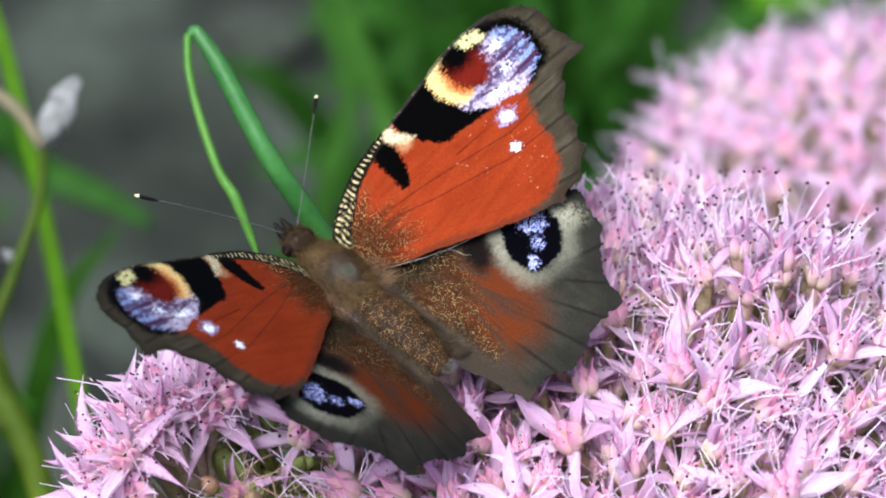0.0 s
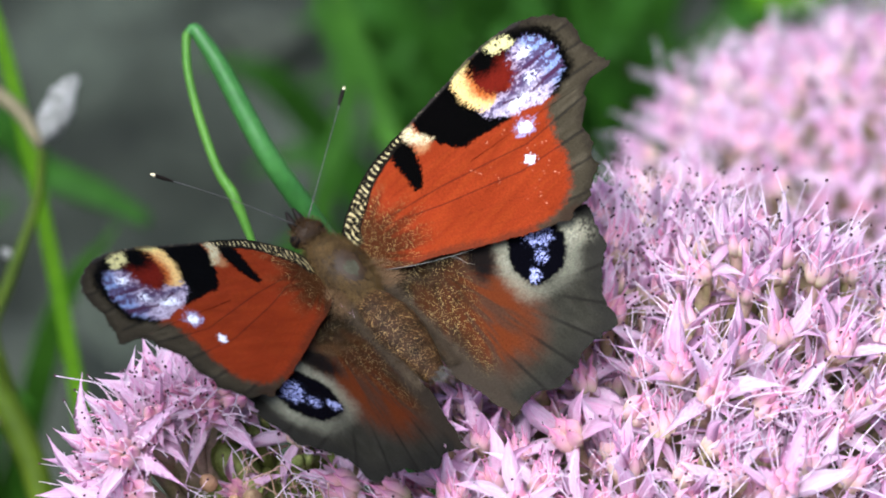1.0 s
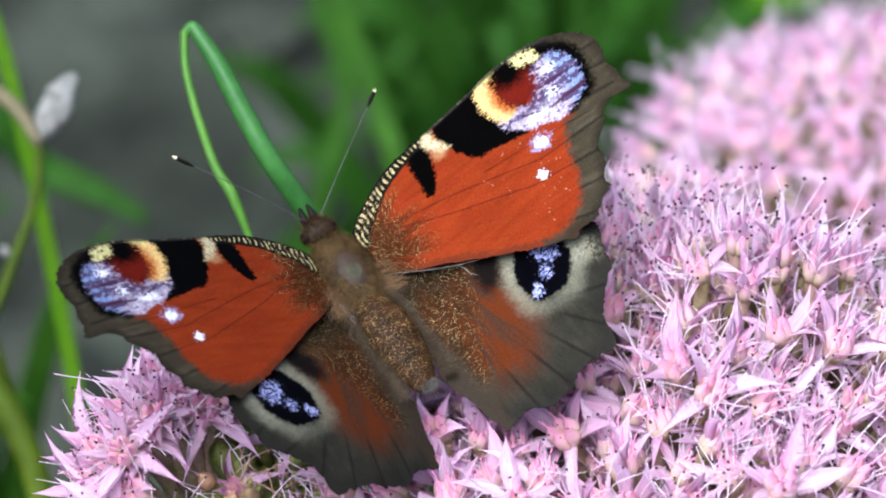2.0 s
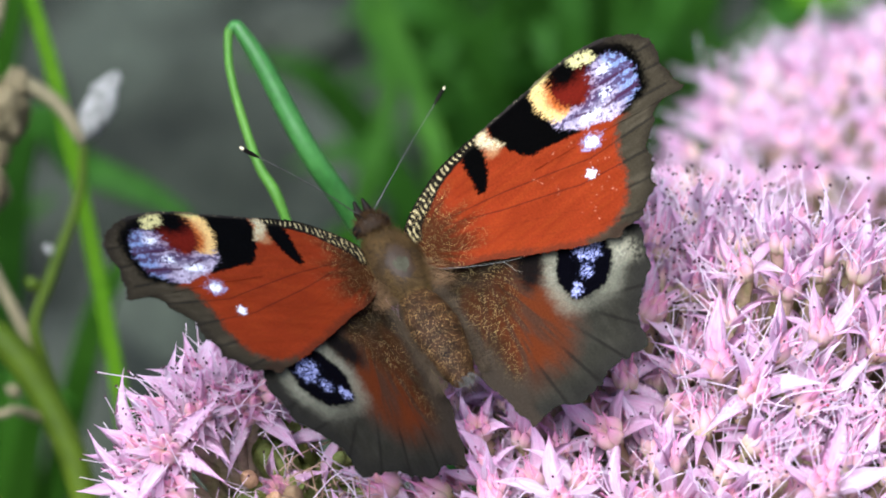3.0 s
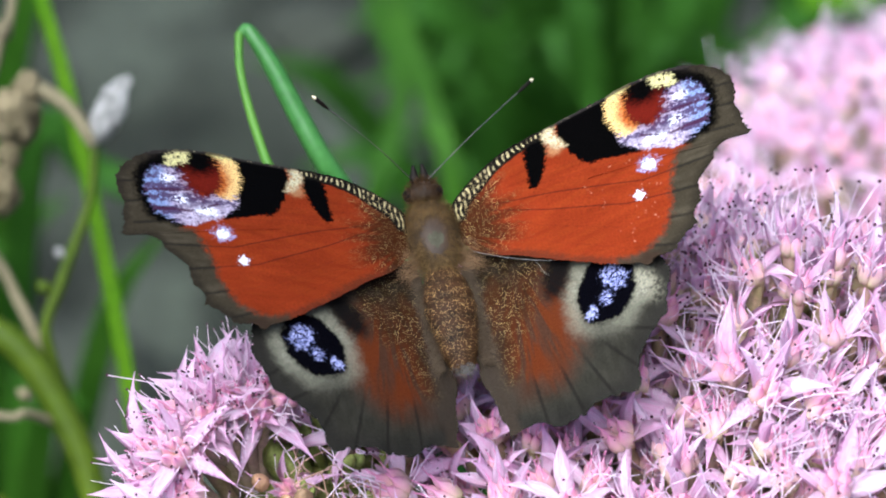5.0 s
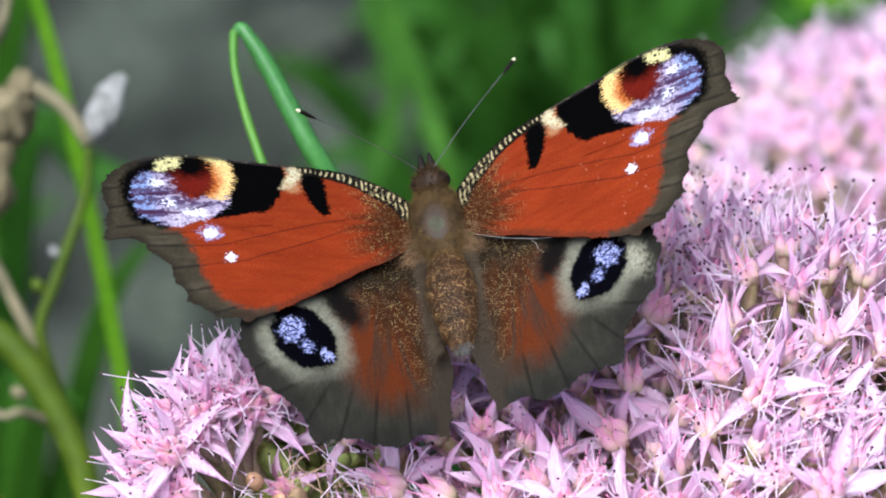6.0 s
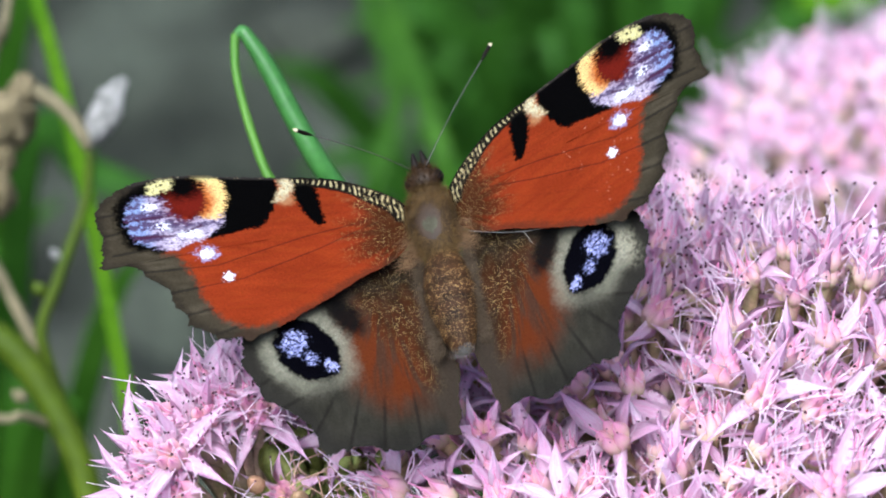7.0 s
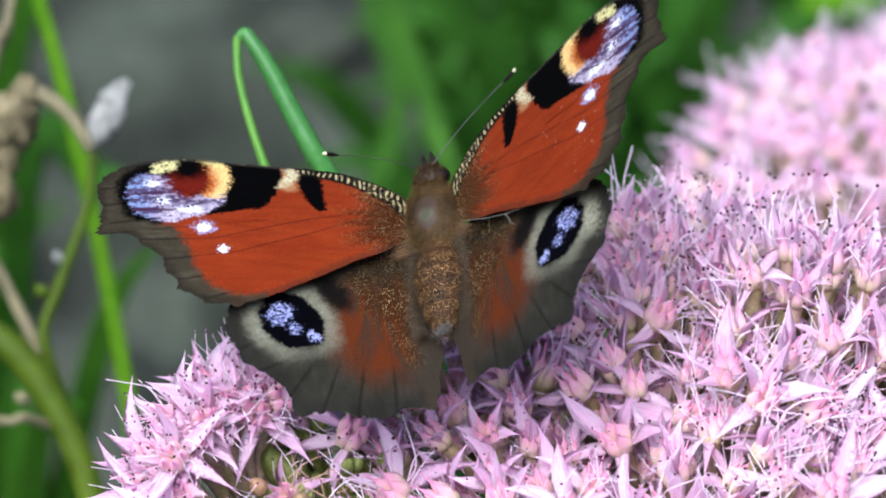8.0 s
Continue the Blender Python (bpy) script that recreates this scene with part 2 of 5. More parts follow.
def thing(name, label, category, group="", m=None):
    """The Empty at a thing's base, to which its parts belong."""
    ob = new(name)
    ob.empty_display_size = 0.01
    if m is not None:
        ob.matrix_basis = m
    return tagged(ob, label, category, group)


def mm_list(points):
    return [(x * MM, y * MM, z * MM) for x, y, z in points]


# ---- ground ----
def ground():
    size, steps = 6.0, 130
    bm = bmesh.new()
    axis = [math.copysign(abs(k / (steps / 2) - 1) ** 3, k / (steps / 2) - 1) * size for k in range(steps + 1)]
    grid = [[bm.verts.new((x, y + 0.45, 0.012 * (noise.noise((x * 9, y * 9, 0)) + 0.5 * noise.noise((x * 27, y * 27, 3))) * math.exp(-math.hypot(x, y) / 1.5))) for x in axis] for y in axis]
    for a, b in zip(grid, grid[1:]):
        for k in range(steps):
            bm.faces.new((a[k], a[k + 1], b[k + 1], b[k]))
    far = 900.0
    rim = [grid[0][0], grid[0][-1], grid[-1][-1], grid[-1][0]]
    out = [bm.verts.new((math.copysign(far, v.co.x), math.copysign(far, v.co.y - 0.45), 0)) for v in rim]
    edges = [grid[0], [row[-1] for row in grid], grid[-1][::-1], [row[0] for row in grid][::-1]]
    for k, edge in enumerate(edges):
        a, b = out[k], out[(k + 1) % 4]
        bm.faces.new((*edge[::-1], a, b))
    ob = part("ground", bm, SOIL, None)
    tagged(ob, "dark grey garden soil with crumbs and pale patches", "ground", kind="structure")


ground()


def stones():
    rng = random.Random(5)
    base = None
    for i in range(26):
        x, y, s = rng.uniform(-0.16, 0.16), rng.uniform(0.3, 0.68), rng.uniform(0.012, 0.034)
        bm = bmesh.new()
        bmesh.ops.create_icosphere(bm, subdivisions=3, radius=1.0)
        for v in bm.verts:
            k = 1 + 0.35 * noise.noise(v.co * 1.3 + Vector((i * 7, 0, 0))) + 0.1 * noise.noise(v.co * 4)
            v.co = Vector((v.co.x * s, v.co.y * s * 0.8, v.co.z * s * 0.5)) * k
        ob = part("stone", bm, STONE, None)
        ob.matrix_basis = pose(x, y, s * 0.2, 0, 0, rng.uniform(0, 360))
        tagged(ob, "small rounded grey stone lying on the soil", "stone", "stones on the soil")


stones()


# ---- sedum ----
def numbers_attribute(mesh, name, values):
    mesh.attributes.new(name, "FLOAT", "POINT").data.foreach_set("value", np.asarray(values, dtype=np.float32))


def petal_mesh(rng):
    """A pointed, channelled sedum petal along +x, 1 long."""
    rings = 9
    rise, droop, twist, bow = rng.uniform(0.05, 0.42), rng.uniform(0.0, 0.65), rng.uniform(-0.6, 0.6), rng.uniform(-0.15, 0.15)
    fold = rng.uniform(0.25, 0.65)
    verts, along = [], []
    for i in range(rings + 1):
        t = i / rings
        w = 0.143 * (math.sin(math.pi * min(1.0, t * 0.84 + 0.17)) ** 0.9) * (1 - t**4) + 0.002
        z = rise * t - droop * t**2.6
        y = bow * math.sin(math.pi * t)
        a = twist * t
        for sx, sy in ((-1, fold), (-0.5, fold * 0.38), (0, 0.0), (0.5, fold * 0.38), (1, fold), (0, -0.10)):
            py, pz = sx * w, sy * w
            verts.append((t, y + py * math.cos(a) - pz * math.sin(a), z + py * math.sin(a) + pz * math.cos(a)))
            along.append(t)
    n = 6
    faces = [(n * i + k, n * i + (k + 1) % n, n * i + n + (k + 1) % n, n * i + n + k) for i in range(rings) for k in range(n)]
    faces += [tuple(range(n - 1, -1, -1)), tuple(range(n * rings, n * rings + n))]
    mesh = bpy.data.meshes.new("petal")
    mesh.from_pydata(verts, [], faces)
    numbers_attribute(mesh, "along", along)
    return mesh


def carpels_mesh(rng):
    """Five upright carpels, swollen below and drawn out into beaks, on a short stalk."""
    verts, faces, along = [], [], []
    for k in range(5):
        a = k * math.tau / 5 + rng.uniform(-0.1, 0.1)
        lean = rng.uniform(0.10, 0.22)
        start = len(verts)
        for i in range(8):
            t = i / 7
            r = 0.175 * math.sin(math.pi * min(1, t * 1.15 + 0.16)) ** 0.8 * (1 - 0.3 * t) + 0.014 if t < 0.70 else 0.046 * (1.22 - t)
            out = 0.125 + 0.085 * math.sin(math.pi * t) - 0.05 * t + lean * t**4
            for s in range(7):
                b = s * math.tau / 7
                x, y = out + r * math.cos(b), r * math.sin(b)
                verts.append((x * math.cos(a) - y * math.sin(a), x * math.sin(a) + y * math.cos(a), t * 1.02))
                along.append(t)
        faces += [(start + 7 * i + s, start + 7 * i + (s + 1) % 7, start + 7 * i + 7 + (s + 1) % 7, start + 7 * i + 7 + s) for i in range(7) for s in range(7)]
        faces += [tuple(range(start + 6, start - 1, -1)), tuple(range(start + 49, start + 56))]
    mesh = bpy.data.meshes.new("floret")
    mesh.from_pydata(verts, [], faces)
    numbers_attribute(mesh, "along", along)
    return mesh


def stamens_mesh(rng, count=10, anther=None):
    """Ten thread-like stamens with small dark anthers."""
    bm = bmesh.new()
    for k in range(count):
        a = (k + rng.uniform(-0.3, 0.3)) * math.tau / count
        reach, height = rng.uniform(0.25, 1.0), rng.uniform(0.8, 1.5)
        bend = rng.uniform(-0.6, 0.6)
        sway = rng.uniform(-0.35, 0.35)
        x, y = math.cos(a), math.sin(a)
        pts = [(0.12 * x, 0.12 * y, 0.05), (x * reach * 0.55 - y * (bend * 0.15 + sway), y * reach * 0.55 + x * (bend * 0.15 + sway), height * 0.5), (x * reach - y * bend, y * reach + x * bend, height)]
        tube(bm, pts, (0.018, 0.013, 0.008), 5, 6)
        if rng.random() < 0.7:
            m = Matrix.Translation(pts[2]) @ Euler((rng.uniform(0, 3), rng.uniform(0, 3), 0)).to_matrix().to_4x4() @ Matrix.Diagonal((0.055, 0.07, 0.055, 1)) @ Matrix.Translation((0, -0.5, 0))
            egg(bm, m, 5, 6, None, 1)
    mesh = bpy.data.meshes.new("stamen")
    bm.to_mesh(mesh)
    bm.free()
    mesh.materials.append(FILAMENT)
    mesh.materials.append(anther or ANTHER)
    return mesh


flower_rng = random.Random(11)
PETALS = [petal_mesh(flower_rng) for _ in range(7)]
CARPELS = [carpels_mesh(flower_rng) for _ in range(4)]
STAMENS = [stamens_mesh(flower_rng) for _ in range(7)]
RED_STAMENS = stamens_mesh(flower_rng, 8, ANTHER_RED)


def floret(plant, m, rng, size=1.0, openness=None, threads_size=1.0):
    """A star floret: five petals, five carpels and the stamens, in the plant's space."""
    scale = 4.15 * MM * size * rng.uniform(0.85, 1.12)
    core = part("floret", rng.choice(CARPELS), CARPEL, plant, "", m @ Matrix.Scale(scale, 4))
    lift = (rng.uniform(2, 34) if rng.random() < 0.35 else rng.uniform(34, 78)) if openness is None else openness
    turn = rng.uniform(0, 72)
    for k in range(5):
        long = rng.uniform(1.0, 1.55)
        turned = pose(0, 0, 0, 0, 0, turn + 72 * k + rng.uniform(-9, 9)) @ pose(0.16, 0, 0.1, rng.uniform(-14, 14), -lift - rng.uniform(-12, 12), 0)
        part("petal", rng.choice(PETALS), PETAL, core, "", turned @ Matrix.Diagonal((long, long * rng.uniform(0.8, 1.15), long, 1)))
    threads = part("stamen", rng.choice(STAMENS), None, core, "", pose(0, 0, 0.1, rng.uniform(-12, 12), rng.uniform(-12, 12), rng.uniform(0, 360)) @ Matrix.Scale(rng.uniform(0.95, 1.35) * threads_size, 4))
    tagged(threads, kind="stuff")
    return core


def crown_height(x, y):
    """The level of the main flower head's surface, in mm over the plant's base."""
    clamp = lambda q: max(0.0, min(1.0, q))
    rising = clamp((x - (10.5 if y > 8 else 16.5)) / 7) * clamp((48 - x) / 22) * clamp((22 - y) / 8) * (1.0 - 0.55 * clamp((y - 4) / 6)) * (1.0 if x < 27 else clamp((10 - y) / 10))
    front = clamp((-y - 17) / 4) * clamp((x + 19) / 6) * clamp((22 - x) / 10)
    return 394.0 + 6.5 * rising + 3.0 * front - 4 * min(1.0, ((x - 22) / 30) ** 2) - 3 * ((y + 5) / 22) ** 2


def lean_to(normal, spin):
    turn = Vector(normal).to_track_quat("Z", "Y").to_matrix().to_4x4()
    return turn @ pose(0, 0, 0, 0, 0, spin)


# florets of the broad main head and of the side cyme, in mm from the middle line
MAIN_FLORETS = ((11.6, -12.8), (25.6, -9.4), (15.9, -18.1), (20.7, -9.9), (23.2, -18.5), (31.5, -16.0), (17.7, -6.3), (29.9, -6.1), (8.4, -18.4), (19.4, -14.5), (25.3, -22.0), (12.3, -22.3), (18.6, 3.8), (22.1, 5.4), (23.5, 0.8), (30.1, 1.8), (33.8, 4.5), (15.9, 9.0), (25.9, 9.7), (18.4, -1.4), (27.1, -2.1), (-4.1, -10.7), (3.6, -11.8), (0.8, -15.9), (-7.9, -15.2), (8.7, -17.0), (1.1, -19.9), (-3.0, -7.1), (34.9, -5.9), (38.1, -11.1), (39.2, -3.1), (35.9, 1.1), (38.5, 6.7), (35.0, -20.1), (30.5, -11.8), (16.5, 13.0), (19.2, 15.6), (21.6, 12.4), (24.2, 15.2), (27.2, 13.0), (20.0, 18.4), (11.0, 12.0), (13.4, 15.4), (12.0, 8.6), (15.0, 10.4), (9.8, 15.8), (16.0, 18.6), (8.0, 12.2))
SIDE_FLORETS = ((-22.9, -6.2), (-27.9, -8.6), (-30.0, -11.4), (-26.1, -9.6), (-23.9, -4.0), (-20.6, -7.4), (-29.0, -15.5), (-26.0, -17.0), (-28.0, -19.5))


# upright florets that close the head's back edge
BACK_FLORETS = ((13.4, 5.0), (16.8, 6.4), (14.8, 1.8), (19.8, 8.8), (17.6, 10.6), (13.4, 10.8), (11.6, 6.6), (21.0, 2.6), (14.6, 7.4), (23.6, 7.6), (26.0, 5.0), (28.4, 7.4), (31.4, 8.2))
TALL_FLORETS = ((11.8, 13.0), (14.4, 13.6), (26.6, 1.6), (30.4, 2.6), (33.6, 1.4), (36.8, 3.4))

# florets of the side cyme that open towards the gap
FACING_FLORETS = ((-20.8, -8.6), (-18.9, -7.4), (-21.6, -6.8), (-19.6, -5.4), (-23.8, -8.4), (-26.6, -12.6), (-25.4, -10.6), (-27.8, -15.0))


def in_main(x, y):
    """Inside the main head's outline, seen from above."""
    dx, dy = (x - 20) / (31 if x > 20 else 34.5), (y + 9) / ((26.5 if 4 < x < 29 else 22.5) if y > -9 else 25)
    return abs(dx) ** 2.4 + abs(dy) ** 2.4


def in_gap(x, y):
    """The open corner between the side cyme and the main head."""
    return y < -8.0 + 0.55 * (x + 19) and x > -26


def sedum_main():
    rng = random.Random(3)
    plant = thing("sedum_plant", "flowering sedum with a broad pink head of star florets", "flower", "sedum plants", pose(0.012, -0.010, 0.0))
    ox, oy = 12.0, -10.0
    spots = [(x, y, 0) for x, y in MAIN_FLORETS] + [(x, y, 1) for x, y in SIDE_FLORETS] + [(-12.8, -10.2, 2)] + [(-19.5, -16.5, 4), (-15.6, -18.0, 4), (-22.5, -17.5, 4), (-11.8, -15.5, 4), (-17.8, -20.5, 4), (-21.0, -21.0, 4), (-18.0, -12.2, 4)]
    tries = 0
    while tries < 14000 and len(spots) < 400:
        tries += 1
        x, y = rng.uniform(-40, 52), rng.uniform(-36, 16)
        main = in_main(x, y) < 1 and not (x < (-13.5 if y < -15.5 else -9.5) and y < -7)
        side = math.hypot((x + 24.4) / 7.0, (y + 8.0) / 10.5) < 1 and x < -17.6 and not in_gap(x, y) and y < -1.8 + 1.27 * (x + 23.5)
        if (main or side) and min(math.hypot(x - a, y - b) for a, b, _ in spots) > (1.9 if side else 3.8 if y > -24 else 4.2):
            spots.append((x, y, 0 if main else 1))
    # younger florets deeper in the head, seen through the gaps
    deep, tries = [], 0
    while tries < 4000 and len(deep) < 110:
        tries += 1
        x, y = rng.uniform(-9, 48), rng.uniform(-28, 10)
        if in_main(x, y) < 0.85 and min(math.hypot(x - a, y - b) for a, b, _ in spots) > 1.7 and all(math.hypot(x - a, y - b) > 3.0 for a, b, _ in deep):
            deep.append((x, y, 3))
    cymes = []
    for _ in range(900):
        a, b = rng.uniform(-14, 54), rng.uniform(-36, 18)
        if in_main(a, b) < 1.1 and all(math.hypot(a - p, b - q) > 10.0 for p, q in cymes):
            cymes.append((a, b))
    for x, y, kind in spots + deep + [(x, y, 0) for x, y in BACK_FLORETS] + [(x, y, 5) for x, y in TALL_FLORETS] + [(x, y, 6) for x, y in FACING_FLORETS]:
        z = crown_height(x, y) - (5.0 if kind != 3 else 8.6) + rng.uniform(-1.3, 0.7)
        if kind in (0, 3):
            edge = in_main(x, y)
            z -= 5.0 * max(0.0, edge - 0.35) ** 2
            way = Vector(((x - 20) / 60, (y + 9) / 55, 1.0)) + Vector((rng.uniform(-0.25, 0.25), rng.uniform(-0.25, 0.25), 0))
            # the florets of one small cyme fan out from its middle
            cx, cy, _ = min(((a, b, math.hypot(x - a, y - b)) for a, b in cymes), key=lambda c: c[2])
            way += Vector(((x - cx) / 15, (y - cy) / 15, 0))
            z += 1.0 - 0.045 * ((x - cx) ** 2 + (y - cy) ** 2)
            if edge > 0.6:
                way += Vector(((x - 20) / 80, (y + 9) / 80, 0))
            hub = Vector((20 + (x - 20) * 0.62, -9 + (y + 9) * 0.62, z - 13))
        elif kind == 1:
            dx, dy = x + 23.5, y + 9.0
            z = 392.0 - 4.2 - 4.5 * (math.hypot(min(dx, 3.0), max(dy, -6)) / 9) ** 2 + rng.uniform(-0.8, 0.6)
            way = Vector(((x + 20.5) / 12, max(y + 4.0, -8) / 14, 0.9)) + Vector((rng.uniform(-0.2, 0.2), rng.uniform(-0.2, 0.2), 0))
            hub = Vector((-22 + dx * 0.3, -9.5 + dy * 0.3, z - 9))
        elif kind == 5:
            z, way, hub = z + 2.6, Vector((rng.uniform(-0.05, 0.25), rng.uniform(-0.1, 0.1), 1.0)), Vector((x, y, z - 12))
        elif kind == 6:
            z, way, hub = 388.4 + rng.uniform(-0.8, 0.8), Vector((rng.uniform(-0.2, 0.3), rng.uniform(-0.9, -0.5), 0.8)), Vector((-21, -6, 376))
        elif kind == 4:
            z, way, hub = rng.uniform(379, 381.5), Vector((rng.uniform(-0.6, 0.4), rng.uniform(-0.7, 0.1), 0.8)), Vector((-12, -9, 370))
        else:
            z, way, hub = 386.3, Vector((0.25, -0.35, 1.0)), Vector((-12, -8, 379))
        local = Vector((x - ox, y - oy, z)) * MM
        way.normalize()
        floret(plant, Matrix.Translation(local) @ lean_to(way, rng.uniform(0, 360)), rng, 1.0 if kind == 1 else 0.85 if kind in (3, 4) else 1.0, -22 if kind == 2 else rng.uniform(16, 62) if kind in (1, 6) else rng.uniform(76, 86) if kind == 5 else rng.uniform(45, 84) if y > 4 and rng.random() < 0.7 else None, 0.8 if kind == 1 else 0.6 if -6 < x < 16 and -21.5 < y < -4 else 1.0)
        if (x, y) == (31.5, -16.0):
            ripe = part("stamen", RED_STAMENS, None, plant, "fresh stamens with red anthers", Matrix.Translation(local) @ lean_to(way, 40) @ Matrix.Scale(4.4 * MM, 4))
            tagged(ripe, kind="stuff")
        foot = (hub - Vector((ox, oy, 0))) * MM
        bm = tube(bmesh.new(), [foot, (foot + local) / 2 + way * -0.6 * MM, local - way * 0.1 * MM, local + way * 0.5 * MM], (0.75 * MM, 0.6 * MM, 0.75 * MM, 0.9 * MM), 6, 3)
        part("pedicel", bm, PEDICEL, plant)
    # unopened buds and fleshy bracts in the gap beside the side cyme
    for k in range(20):
        x, y = rng.uniform(-22, -9.5), rng.uniform(-21, -5)
        z = rng.uniform(379, 385.5)
        fat = rng.uniform(0.55, 1.05)
        m = Matrix.Translation(Vector((x - ox, y - oy, z)) * MM) @ lean_to((rng.uniform(-0.5, 0.5), rng.uniform(-0.6, 0.1), 1), 0) @ pose(0, 0, 0, 90, 0, 0) @ Matrix.Diagonal((2.5 * MM * fat, 2.9 * MM * fat, 2.5 * MM * fat, 1))
        part("bud", egg(bmesh.new(), m, 8, 10, lambda t: 0.36 * math.sin(math.pi * t**0.8) ** 0.8 + 0.01), BUD_GREEN if k % 5 else BUD, plant)
        foot = Vector((-12 - ox, -9 - oy, 366)) * MM
        part("pedicel", tube(bmesh.new(), [foot, foot.lerp(m.translation, 0.6) + Vector((0, 0, -1 * MM)), m.translation], (0.8 * MM, 0.6 * MM, 0.7 * MM), 6, 4), SEDUM_GREEN, plant)
    # fleshy pale branchlets that spread under the buds
    for k in range(9):
        foot = Vector((-12.5 - ox, -8.5 - oy, 371)) * MM
        top = Vector((-21.5 + 1.45 * k + rng.uniform(-0.8, 0.8) - ox, -13.5 + 1.9 * abs(k - 4) + rng.uniform(-2.5, 2.0) - oy, 382.5 + rng.uniform(-1.5, 1.0))) * MM
        part("branchlet", tube(bmesh.new(), [foot, foot.lerp(top, 0.5) + Vector((0, -0.6 * MM, -1.2 * MM)), top, top + Vector((0, 0, 1.4 * MM))], (1.4 * MM, 1.25 * MM, 1.5 * MM, 0.5 * MM), 9, 5), BUD_GREEN, plant)
    for x, y, z, aim, size in ((-17.5, -5.5, 383.0, 215, 1.0), (-15.5, -8.5, 380.5, 250, 1.0), (-12.5, -11.5, 381.0, 300, 0.8), (-18.5, -11.5, 380.5, 225, 1.1), (-20.0, -14.0, 379.0, 235, 0.9), (-16.0, -11.0, 382.6, 262, 0.9)):
        bract = blade(bmesh.new(), mm_list([(0, 0, 0), (2.2, 0, 0.9), (5.0, 0, 1.0), (7.6, 0, -0.4)]), [w * MM for w in (1.3, 2.9, 2.5, 0.4)], (0, 0, 1), 0.35, 5, 0.1)
        part("bract", bract, BUD_GREEN, plant, "", Matrix.Translation(Vector((x - ox, y - oy, z)) * MM) @ pose(0, 0, 0, 0, 0, aim) @ pose(0, 0, 0, 0, -12, 0) @ Matrix.Scale(size * 0.72, 4))
        foot, top = Vector((-12 - ox, -9 - oy, 366)) * MM, Vector((x - ox, y - oy, z)) * MM
        part("pedicel", tube(bmesh.new(), [foot, foot.lerp(top, 0.6), top], (0.9 * MM, 0.8 * MM, 0.8 * MM), 6, 4), SEDUM_GREEN, plant)
    # withered stamens: a tangled clump at the cyme's edge and loose curled threads below it
    for x, y, z, count, wide, long in ((-16.2, -5.6, 386.0, 26, 1.1, 2.2), (-17.0, -13.5, 384.0, 11, 3.0, 4.0), (-13.0, -15.5, 384.5, 10, 3.0, 4.0)):
        bm = bmesh.new()
        for _ in range(count):
            place = Vector((x - ox + rng.gauss(0, wide * 0.5), y - oy + rng.gauss(0, wide * 0.5), z + rng.uniform(-1.2, 1.0)))
            grow = Vector((rng.uniform(-1, 1), rng.uniform(-1, 1), rng.uniform(-0.1, 0.7))).normalized() * long * rng.uniform(0.5, 1.0)
            curl = [Vector((rng.gauss(0, 0.22), rng.gauss(0, 0.22), rng.gauss(0, 0.22))) * long for _ in range(2)]
            tube(bm, [place * MM, (place + grow * 0.35 + curl[0]) * MM, (place + grow * 0.7 + curl[1]) * MM, (place + grow) * MM], (0.085 * MM, 0.075 * MM, 0.07 * MM, 0.05 * MM), 5, 5)
        tagged(part("withered_stamen", bm, DRY_THREAD, plant, "curled tan withered stamens"), kind="stuff")
    # shrivelled flesh-coloured buds among them
    for x, y, z, fat in ((-18.6, -17.2, 383.2, 0.85), (-20.4, -13.8, 383.6, 0.65), (-15.8, -17.6, 382.6, 0.6)):
        m = Matrix.Translation(Vector((x - ox, y - oy, z)) * MM) @ lean_to((rng.uniform(-0.5, 0.5), rng.uniform(-0.6, 0.1), 1), 0) @ pose(0, 0, 0, 90, 0, 0) @ Matrix.Diagonal((3.0 * MM * fat, 3.6 * MM * fat, 3.0 * MM * fat, 1))
        part("bud", egg(bmesh.new(), m, 10, 12, lambda t: 0.40 * math.sin(math.pi * t**0.7) ** 0.8 * (1 + 0.08 * math.sin(t * 25)) + 0.01), DRY_BUD, plant, "shrivelled flesh-coloured bud")
        foot = Vector((-12 - ox, -9 - oy, 366)) * MM
        part("pedicel", tube(bmesh.new(), [foot, foot.lerp(m.translation, 0.6) + Vector((0, 0, -1 * MM)), m.translation], (0.8 * MM, 0.6 * MM, 0.7 * MM), 6, 4), SEDUM_GREEN, plant)
    # branches that carry the cymes
    for k in range(26):
        a, r = k * 2.399, 5.0 * math.sqrt(k + 0.5)
        x, y = 20 + r * 1.05 * math.cos(a), -9 + r * 0.8 * math.sin(a)
        z = crown_height(x, y)
        top = (Vector((x - ox, y - oy, z - 17.0))) * MM
        root = Vector((8.0 - 0 + (x - 20) * 0.12, 1.0, 335)) * MM
        bm = tube(bmesh.new(), [root, root.lerp(top, 0.5) + Vector((0, 0, -6 * MM)), top], (1.3 * MM, 1.1 * MM, 0.9 * MM), 7, 5)
        part("branch", bm, SEDUM_GREEN, plant)
    for dx, dy, dz in ((-30, -2, 378), (-36, 2, 377), (-34, -5, 375), (-26, 0, 376), (-23, 2, 378)):
        root, top = Vector((6, 1, 335)) * MM, Vector((dx, dy, dz)) * MM
        bm = tube(bmesh.new(), [root, root.lerp(top, 0.55) + Vector((0, 0, -5 * MM)), top], (1.5 * MM, 1.3 * MM, 1.0 * MM), 7, 6)
        part("branch", bm, SEDUM_GREEN, plant)
